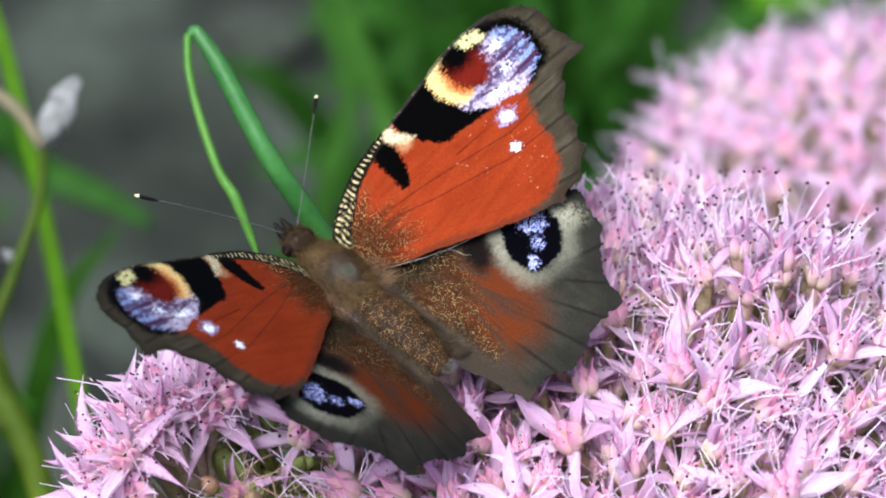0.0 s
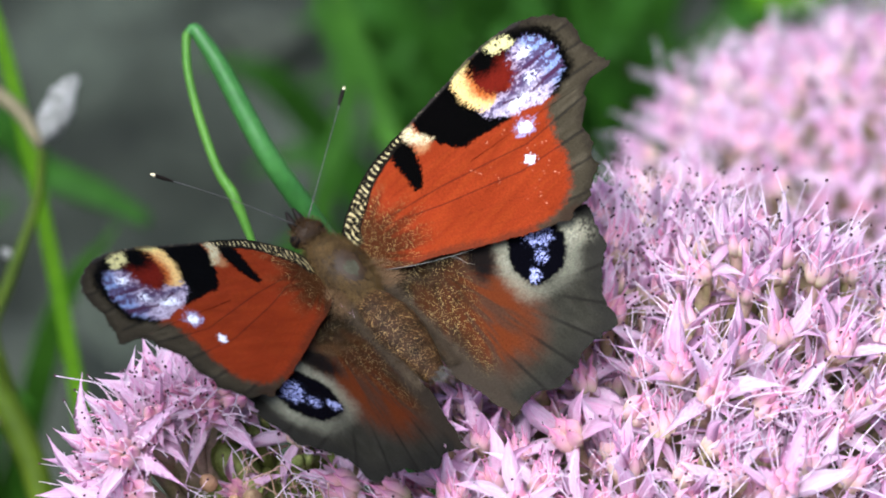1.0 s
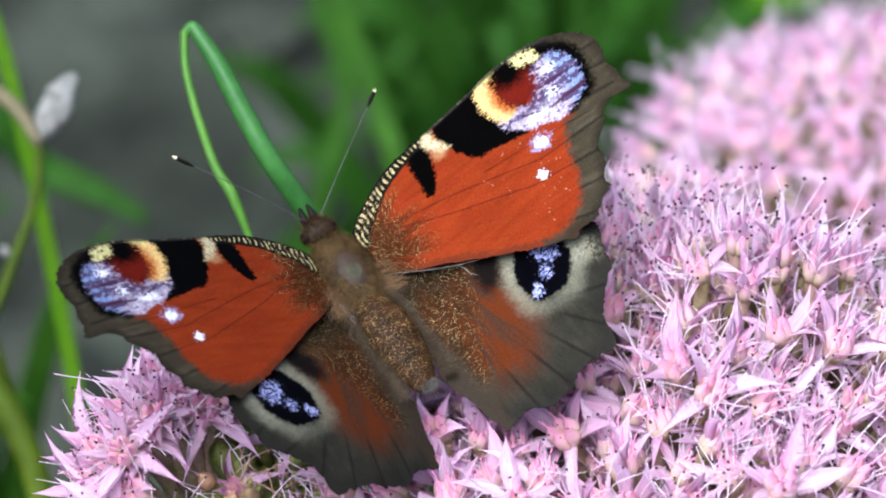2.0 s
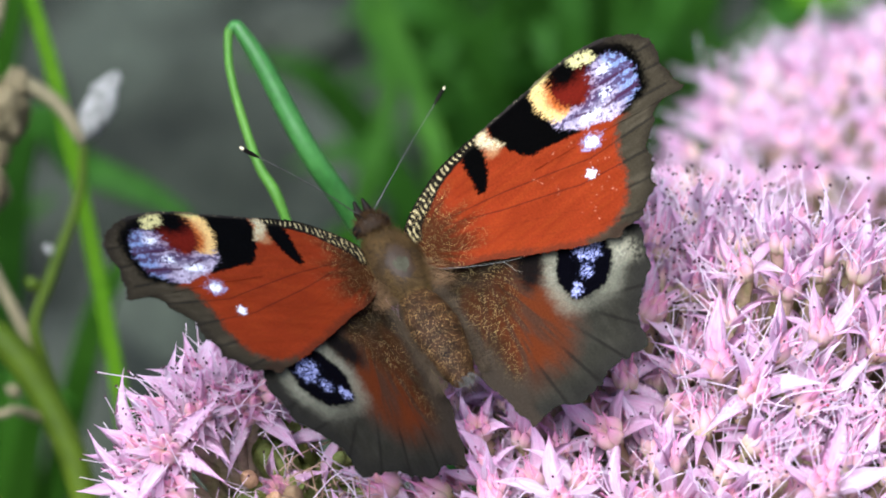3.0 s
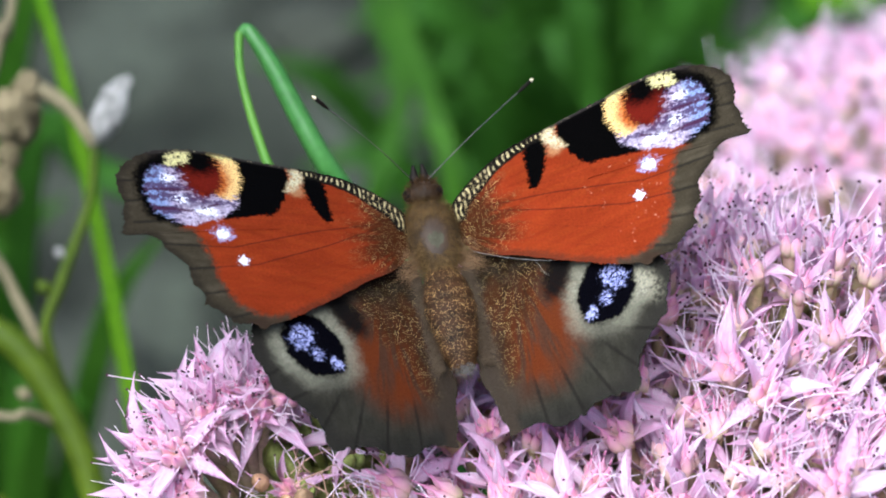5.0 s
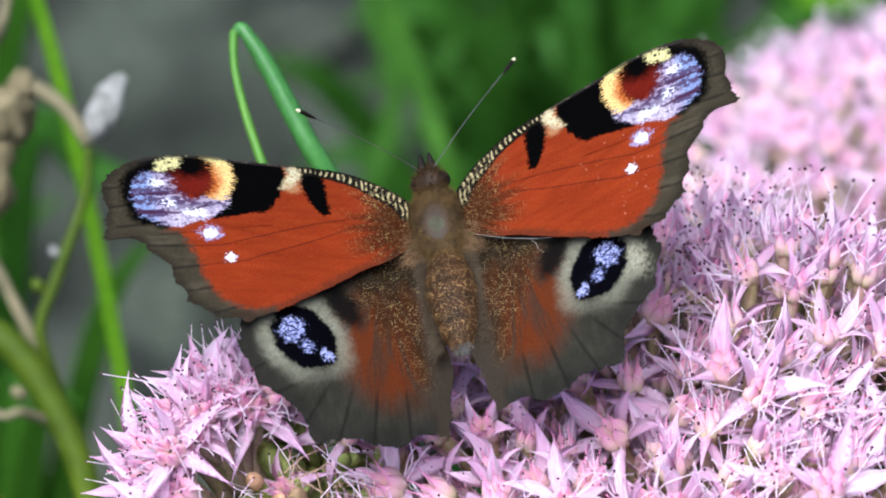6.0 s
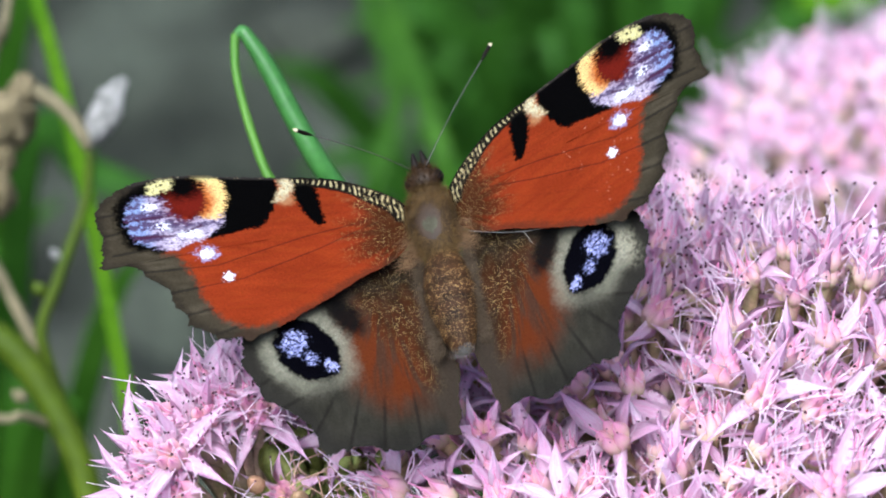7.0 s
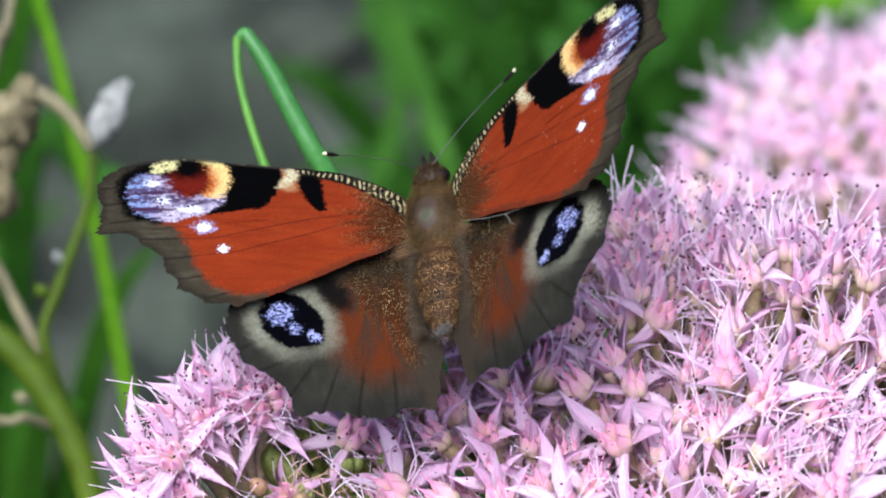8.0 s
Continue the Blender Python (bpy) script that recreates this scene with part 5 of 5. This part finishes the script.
def butterfly_body():
    rng = random.Random(17)
    mm = lambda x, y, z: Matrix.Translation((x * MM, y * MM, z * MM))
    thorax = part("thorax", body_shape(bmesh.new(), mm(0, -2.6, 0.2) @ Matrix.Diagonal((5.0 * MM, 8.4 * MM, 5.0 * MM, 1)), lambda t: 0.5 * math.sin(math.pi * t**0.9) ** 0.62 + 0.005, 0.85), THORAX_MAT, butterfly, "brown furry thorax")
    part("back_plate", body_shape(bmesh.new(), mm(0, -1.0, 1.72) @ Matrix.Diagonal((2.5 * MM, 3.9 * MM, 2.2 * MM, 1)), lambda t: 0.5 * math.sin(math.pi * t) ** 0.7 + 0.005, 0.55), BARE, thorax, "bare olive grey plate")
    fur = hairs(rng, ellipsoid_surface((0, 1.4, 0.2), (2.45, 4.1, 2.05), -0.2, 1.1), 7000, 0.95, (0, -0.8, 0.0), 0.017, 0.35)
    part("fur", fur, FUR_MAT, thorax, "fine orange brown hair")
    head = part("head", body_shape(bmesh.new(), mm(0, 4.8, 0.2) @ Matrix.Diagonal((2.9 * MM, 2.7 * MM, 2.6 * MM, 1)), lambda t: 0.5 * math.sin(math.pi * t) ** 0.6 + 0.005, 0.9), THORAX_MAT, butterfly, "small brown head")
    part("fur", hairs(rng, ellipsoid_surface((0, 6.0, 0.2), (1.4, 1.5, 1.2)), 900, 0.8, (0, 0.2, 0.3), 0.022), BACK_HAIR, head, "short dark brown hair")
    for side in (-1, 1):
        eye = bmesh.new()
        bmesh.ops.create_uvsphere(eye, u_segments=18, v_segments=12, radius=0.72 * MM, matrix=mm(side * 1.12, 6.25, 0.2))
        part("eye", eye, DARK, head, "dark compound eye")
        palp = tube(bmesh.new(), mm_list([(side * 0.35, 6.8, 0.0), (side * 0.45, 7.9, 0.3), (side * 0.4, 9.0, 0.8)]), (0.42 * MM, 0.45 * MM, 0.12 * MM), 8, 5)
        part("palp", palp, DARK, head, "pointed dark palp")
    abdomen = part("abdomen", body_shape(bmesh.new(), mm(0, -12.4, 0.2) @ Matrix.Diagonal((5.2 * MM, 11.1 * MM, 4.5 * MM, 1)), lambda t: 0.5 * math.sin(math.pi * (0.06 + 0.88 * t)) ** 0.55 * (0.74 + 0.26 * min(1, t * 1.7)) if t > 0.02 else 0.1, 0.9, 56, 26, 0.035, 8), ABDOMEN_MAT, butterfly, "plump brown abdomen with golden scales")
    part("fur", hairs(rng, ellipsoid_surface((0, -7.2, 0.2), (2.35, 5.6, 2.0)), 1000, 0.9, (0, -1.0, 0.0), 0.014, 0.28), BACK_HAIR, abdomen, "short golden brown hair")
    for side in (-1, 1):
        pick = lambda r, s=side: (Vector((s * r.uniform(1.6, 3.2), r.uniform(-2.6, 0.6), 0.9 + r.uniform(0, 0.4))), Vector((s * 0.2, 0, 1)).normalized())
        part("fur", hairs(rng, pick, 300, 1.9, (side * 0.8, -0.5, -0.1), 0.012, 0.25), ROOT_HAIR, thorax, "long hair at the wing roots")
        flank = lambda r, s=side: (Vector((s * r.uniform(1.5, 2.3), r.uniform(-12.0, -1.5), 0.35 + r.uniform(0, 0.5))), Vector((s * 0.4, 0, 1)).normalized())
        part("fur", hairs(rng, flank, 1500, 1.6, (side * 0.7, -0.8, -0.15), 0.013, 0.3), FLANK, abdomen, "grey brown hair along the abdomen")
        if side > 0:
            tail = lambda r: (Vector((r.gauss(0, 0.35), -12.0 + r.uniform(-0.3, 0.4), 0.5 + r.uniform(0, 0.5))), Vector((0, -0.5, 0.8)).normalized())
            part("fur", hairs(rng, tail, 260, 1.1, (0, -1.0, 0.0), 0.016, 0.3), TAIL_HAIR, abdomen, "grey white tuft at the tip")
        leg_feet = ((side * 4.2, 5.0, -5.2), (side * 4.0, -1.5, -5.6))
        for k, foot in enumerate(leg_feet):
            hip = (side * 1.2, 2.6 - 2.2 * k, -1.2)
            knee = (side * 3.4, hip[1] + (1.6 if k == 0 else -1.2), -2.4)
            part("leg", tube(bmesh.new(), mm_list([hip, knee, foot]), (0.3 * MM, 0.24 * MM, 0.14 * MM), 8, 6), DARK, butterfly, "thin dark leg")


butterfly_body()


def feeler():
    """A thread-like antenna along +y with a dark club and a pale tip."""
    bm = tube(bmesh.new(), mm_list([(0, 0, 0), (0, 5, 0.35), (0, 10, 0.25), (0, 12.6, 0.05)]), (0.056 * MM, 0.043 * MM, 0.041 * MM, 0.056 * MM), 8, 8)
    ob = part("antenna", bm, ANTENNA, butterfly, "thin dark antenna")
    part("club", tube(bmesh.new(), mm_list([(0, 12.4, 0.06), (0, 13.2, 0.03), (0, 14.2, 0.0)]), (0.08 * MM, 0.2 * MM, 0.17 * MM), 8, 5), DARK, ob, "dark club")
    part("tip", tube(bmesh.new(), mm_list([(0, 14.1, 0), (0, 14.35, 0), (0, 14.6, 0)]), (0.165 * MM, 0.16 * MM, 0.06 * MM), 8, 4), PALE_TIP, ob, "pale yellow tip")
    return ob


feeler_right, feeler_left = feeler(), feeler()


def motions():
    """The butterfly turns on the flower head and flexes its wings and antennae."""
    turning = (
        (0, -0.00846, -0.00222, 0.39744, 13.36, -0.76, 47.61),
        (0.5, -0.00846, -0.00220, 0.39746, 16.02, -1.98, 44.82),
        (1, -0.00809, -0.00200, 0.39736, 15.38, -1.81, 40.48),
        (1.2, -0.00783, -0.00203, 0.39716, 16.27, -1.53, 38.27),
        (2.3, -0.00752, -0.00259, 0.39750, 15.94, -6.91, 31.09),
        (2.5, -0.00761, -0.00258, 0.39759, 14.19, -6.33, 30.93),
        (3, -0.00712, -0.00232, 0.39773, 13.49, -4.70, 27.18),
        (3.5, -0.00646, -0.00201, 0.39776, 11.88, -3.54, 24.41),
        (4, -0.00626, -0.00163, 0.39821, 13.34, -6.37, 24.58),
        (4.2, -0.00639, -0.00127, 0.39863, 11.66, -8.13, 22.93),
        (4.5, -0.00538, -0.00049, 0.39940, 14.98, -3.93, 17.20),
        (4.7, -0.00527, -0.00048, 0.39944, 17.86, -3.40, 14.81),
        (5.8, -0.00416, -0.00038, 0.40036, 15.49, -5.89, 5.01),
        (6, -0.00411, 0.00004, 0.40063, 13.37, -13.40, 6.80),
        (6.2, -0.00459, 0.00024, 0.40074, 12.85, -15.68, 8.59),
        (6.5, -0.00435, 0.00049, 0.40083, 15.15, -16.73, 5.57),
        (7, -0.00453, 0.00064, 0.40061, 15.82, -20.49, 6.52),
        (7.2, -0.00480, 0.00060, 0.40048, 11.30, -21.69, 6.71),
        (7.5, -0.00409, 0.00115, 0.40070, 8.53, -23.00, 4.85),
        (7.7, -0.00503, 0.00106, 0.40063, 5.26, -24.81, 6.59),
        (8, -0.00487, 0.00155, 0.40091, 5.66, -26.36, 1.96),
    )
    fore_right = (
        (0, 0.00197, 0.00313, 0.00083, 2.16, -29.16, -1.49),
        (0.5, 0.00197, 0.00313, 0.00083, 1.57, -30.43, -1.50),
        (1, 0.00197, 0.00313, 0.00083, 2.61, -31.89, -2.61),
        (1.2, 0.00197, 0.00313, 0.00083, 3.55, -35.71, -2.66),
        (2.3, 0.00197, 0.00313, 0.00083, 0.53, -24.54, -1.19),
        (2.5, 0.00197, 0.00313, 0.00083, 1.17, -24.97, -1.96),
        (3, 0.00197, 0.00313, 0.00083, 0.10, -28.55, -0.95),
        (3.5, 0.00197, 0.00313, 0.00083, 2.04, -28.25, -2.12),
        (4, 0.00197, 0.00313, 0.00083, 0.40, -26.51, -1.31),
        (4.2, 0.00197, 0.00313, 0.00083, 1.28, -24.08, -1.64),
        (4.5, 0.00197, 0.00313, 0.00083, 2.17, -26.06, -1.53),
        (4.7, 0.00197, 0.00313, 0.00083, 0.86, -27.25, -0.58),
        (5.8, 0.00197, 0.00313, 0.00083, -2.25, -14.09, 0.43),
        (6, 0.00197, 0.00313, 0.00083, -1.09, -19.83, -0.38),
        (6.2, 0.00197, 0.00313, 0.00083, -1.06, -23.94, -0.50),
        (6.5, 0.00197, 0.00313, 0.00083, -0.73, -20.11, 0.72),
        (7, 0.00197, 0.00313, 0.00083, -0.83, -20.36, 0.53),
        (7.2, 0.00197, 0.00313, 0.00083, -1.20, -19.50, -0.57),
        (7.5, 0.00197, 0.00313, 0.00083, -0.37, -29.01, -0.57),
        (7.7, 0.00197, 0.00313, 0.00083, -0.85, -22.17, -0.68),
        (8, 0.00197, 0.00313, 0.00083, 1.22, -23.78, -0.33),
    )
    hind_right = (
        (0, 0.00197, -0.00029, 0.00025, -2.26, -25.46, 1.17),
        (0.5, 0.00197, -0.00029, 0.00025, -1.32, -27.06, 2.36),
        (1, 0.00197, -0.00029, 0.00025, -3.25, -27.61, 1.08),
        (1.2, 0.00197, -0.00029, 0.00025, -4.53, -30.01, 2.00),
        (2.3, 0.00197, -0.00029, 0.00025, -0.33, -22.21, 2.89),
        (2.5, 0.00197, -0.00029, 0.00025, -2.55, -22.31, 1.28),
        (3, 0.00197, -0.00029, 0.00025, -4.78, -25.75, 2.36),
        (3.5, 0.00197, -0.00029, 0.00025, -3.48, -25.16, 1.55),
        (4, 0.00197, -0.00029, 0.00025, -5.17, -23.89, 2.00),
        (4.2, 0.00197, -0.00029, 0.00025, -3.81, -20.08, 0.40),
        (4.5, 0.00197, -0.00029, 0.00025, -2.26, -22.80, -0.00),
        (4.7, 0.00197, -0.00029, 0.00025, -2.50, -25.43, 0.96),
        (5.8, 0.00197, -0.00029, 0.00025, -1.76, -15.22, -1.71),
        (6, 0.00197, -0.00029, 0.00025, -3.87, -16.49, -1.50),
        (6.2, 0.00197, -0.00029, 0.00025, -3.50, -18.38, -2.06),
        (6.5, 0.00197, -0.00029, 0.00025, -3.00, -16.42, -0.94),
        (7, 0.00197, -0.00029, 0.00025, -2.81, -16.47, -1.33),
        (7.2, 0.00197, -0.00029, 0.00025, -2.58, -14.97, -2.88),
        (7.5, 0.00197, -0.00029, 0.00025, -2.91, -25.04, -1.67),
        (7.7, 0.00197, -0.00029, 0.00025, -2.43, -17.89, -3.67),
        (8, 0.00197, -0.00029, 0.00025, -2.38, -17.71, -2.26),
    )
    fore_left = (
        (0, -0.00197, 0.00313, 0.00083, 2.32, 27.07, -1.06),
        (0.5, -0.00197, 0.00313, 0.00083, 0.96, 28.50, -1.51),
        (1, -0.00197, 0.00313, 0.00083, 2.69, 27.19, -1.07),
        (1.2, -0.00197, 0.00313, 0.00083, 2.50, 24.99, -1.80),
        (2.3, -0.00197, 0.00313, 0.00083, 0.65, 28.54, -1.54),
        (2.5, -0.00197, 0.00313, 0.00083, 2.46, 27.27, -0.25),
        (3, -0.00197, 0.00313, 0.00083, 2.03, 30.69, -0.35),
        (3.5, -0.00197, 0.00313, 0.00083, 3.18, 28.91, 0.30),
        (4, -0.00197, 0.00313, 0.00083, 1.59, 32.16, -0.61),
        (4.2, -0.00197, 0.00313, 0.00083, 0.28, 31.07, 0.14),
        (4.5, -0.00197, 0.00313, 0.00083, 2.10, 28.46, -0.91),
        (4.7, -0.00197, 0.00313, 0.00083, 0.17, 28.87, -0.92),
        (5.8, -0.00197, 0.00313, 0.00083, -0.78, 13.12, -0.70),
        (6, -0.00197, 0.00313, 0.00083, -0.50, 25.40, -1.20),
        (6.2, -0.00197, 0.00313, 0.00083, -1.56, 32.93, 0.92),
        (6.5, -0.00197, 0.00313, 0.00083, 0.21, 24.51, -0.43),
        (7, -0.00197, 0.00313, 0.00083, -0.68, 28.16, -0.12),
        (7.2, -0.00197, 0.00313, 0.00083, -3.25, 30.35, 2.16),
        (7.5, -0.00197, 0.00313, 0.00083, -2.58, 36.28, 0.21),
        (7.7, -0.00197, 0.00313, 0.00083, -2.93, 33.17, 3.69),
        (8, -0.00197, 0.00313, 0.00083, 0.92, 34.08, 2.52),
    )
    hind_left = (
        (0, -0.00197, -0.00029, 0.00025, -2.30, 22.58, -0.52),
        (0.5, -0.00197, -0.00029, 0.00025, 1.09, 28.39, -1.41),
        (1, -0.00197, -0.00029, 0.00025, -2.53, 22.15, -0.91),
        (1.2, -0.00197, -0.00029, 0.00025, -2.58, 20.21, -1.22),
        (2.3, -0.00197, -0.00029, 0.00025, 0.64, 28.26, -0.91),
        (2.5, -0.00197, -0.00029, 0.00025, -0.44, 23.94, 0.76),
        (3, -0.00197, -0.00029, 0.00025, 2.26, 30.21, -0.30),
        (3.5, -0.00197, -0.00029, 0.00025, 0.02, 25.20, 0.67),
        (4, -0.00197, -0.00029, 0.00025, 2.03, 31.69, 0.10),
        (4.2, -0.00197, -0.00029, 0.00025, 1.48, 29.23, 0.47),
        (4.5, -0.00197, -0.00029, 0.00025, 0.65, 25.55, 1.02),
        (4.7, -0.00197, -0.00029, 0.00025, -1.45, 26.12, 1.21),
        (5.8, -0.00197, -0.00029, 0.00025, 1.83, 11.50, 2.70),
        (6, -0.00197, -0.00029, 0.00025, 4.14, 25.83, 2.04),
        (6.2, -0.00197, -0.00029, 0.00025, 3.58, 28.25, 2.03),
        (6.5, -0.00197, -0.00029, 0.00025, 2.98, 23.31, 2.51),
        (7, -0.00197, -0.00029, 0.00025, 2.07, 27.40, 2.82),
        (7.2, -0.00197, -0.00029, 0.00025, 2.74, 27.33, 2.44),
        (7.5, -0.00197, -0.00029, 0.00025, 3.43, 37.87, 2.03),
        (7.7, -0.00197, -0.00029, 0.00025, 3.57, 31.28, 3.02),
        (8, -0.00197, -0.00029, 0.00025, 3.44, 32.83, 4.78),
    )
    antenna_right = (
        (0, 0.00070, 0.00720, 0.00110, 5.05, 0.00, -51.94),
        (0.5, 0.00070, 0.00720, 0.00110, 4.18, -0.00, -53.50),
        (1, 0.00070, 0.00720, 0.00110, 4.22, -0.00, -51.35),
        (1.2, 0.00070, 0.00720, 0.00110, 4.01, 0.00, -51.50),
        (2.3, 0.00070, 0.00720, 0.00110, -0.86, 0.00, -51.67),
        (2.5, 0.00070, 0.00720, 0.00110, 1.61, -0.00, -52.99),
        (3, 0.00070, 0.00720, 0.00110, 3.47, 0.00, -52.86),
        (3.5, 0.00070, 0.00720, 0.00110, 5.78, 0.00, -52.11),
        (4, 0.00070, 0.00720, 0.00110, 1.18, -0.00, -52.41),
        (4.2, 0.00070, 0.00720, 0.00110, 3.94, 0.00, -54.72),
        (4.5, 0.00070, 0.00720, 0.00110, -15.36, 0.00, -57.00),
        (4.7, 0.00070, 0.00720, 0.00110, -5.54, -0.00, -53.08),
        (5.8, 0.00070, 0.00720, 0.00110, -1.99, -0.00, -50.48),
        (6, 0.00070, 0.00720, 0.00110, -9.50, -0.00, -38.61),
        (6.2, 0.00070, 0.00720, 0.00110, -5.80, 0.00, -42.58),
        (6.5, 0.00070, 0.00720, 0.00110, -11.13, -0.00, -35.76),
        (7, 0.00070, 0.00720, 0.00110, -10.48, -0.00, -33.73),
        (7.2, 0.00070, 0.00720, 0.00110, -12.88, 0.00, -35.84),
        (7.5, 0.00070, 0.00720, 0.00110, -17.79, 0.00, -29.16),
        (7.7, 0.00070, 0.00720, 0.00110, -13.02, 0.00, -36.27),
        (8, 0.00070, 0.00720, 0.00110, -16.45, -0.00, -31.23),
    )
    antenna_left = (
        (0, -0.00070, 0.00720, 0.00110, 16.38, -0.00, 45.74),
        (0.5, -0.00070, 0.00720, 0.00110, 20.08, -0.00, 43.69),
        (1, -0.00070, 0.00720, 0.00110, 21.94, -0.00, 49.00),
        (1.2, -0.00070, 0.00720, 0.00110, 22.42, -0.00, 48.55),
        (2.3, -0.00070, 0.00720, 0.00110, 36.43, -0.00, 52.92),
        (2.5, -0.00070, 0.00720, 0.00110, 36.90, 0.00, 54.47),
        (3, -0.00070, 0.00720, 0.00110, 43.31, 0.00, 61.68),
        (3.5, -0.00070, 0.00720, 0.00110, 44.36, -0.00, 67.37),
        (4, -0.00070, 0.00720, 0.00110, 48.99, 0.00, 67.71),
        (4.2, -0.00070, 0.00720, 0.00110, 52.50, 0.00, 72.11),
        (4.5, -0.00070, 0.00720, 0.00110, 49.10, -0.00, 73.38),
        (4.7, -0.00070, 0.00720, 0.00110, 48.06, 0.00, 63.67),
        (5.8, -0.00070, 0.00720, 0.00110, 63.82, 0.00, 84.52),
        (6, -0.00070, 0.00720, 0.00110, 54.58, -0.00, 82.16),
        (6.2, -0.00070, 0.00720, 0.00110, 62.60, 0.00, 94.79),
        (6.5, -0.00070, 0.00720, 0.00110, 62.09, 0.00, 98.24),
        (7, -0.00070, 0.00720, 0.00110, 62.11, -0.00, 94.00),
        (7.2, -0.00070, 0.00720, 0.00110, 61.99, 0.00, 122.14),
        (7.5, -0.00070, 0.00720, 0.00110, 59.53, -0.00, 131.01),
        (7.7, -0.00070, 0.00720, 0.00110, 58.90, 0.00, 140.85),
        (8, -0.00070, 0.00720, 0.00110, 58.52, -0.00, 151.30),
    )
    for thing, rows in (
        (butterfly, turning),
        (forewing_right, fore_right),
        (hindwing_right, hind_right),
        (forewing_left, fore_left),
        (hindwing_left, hind_left),
        (feeler_right, antenna_right),
        (feeler_left, antenna_left),
    ):
        walk(thing, [(r[0], pose(*r[1:])) for r in rows])


motions()
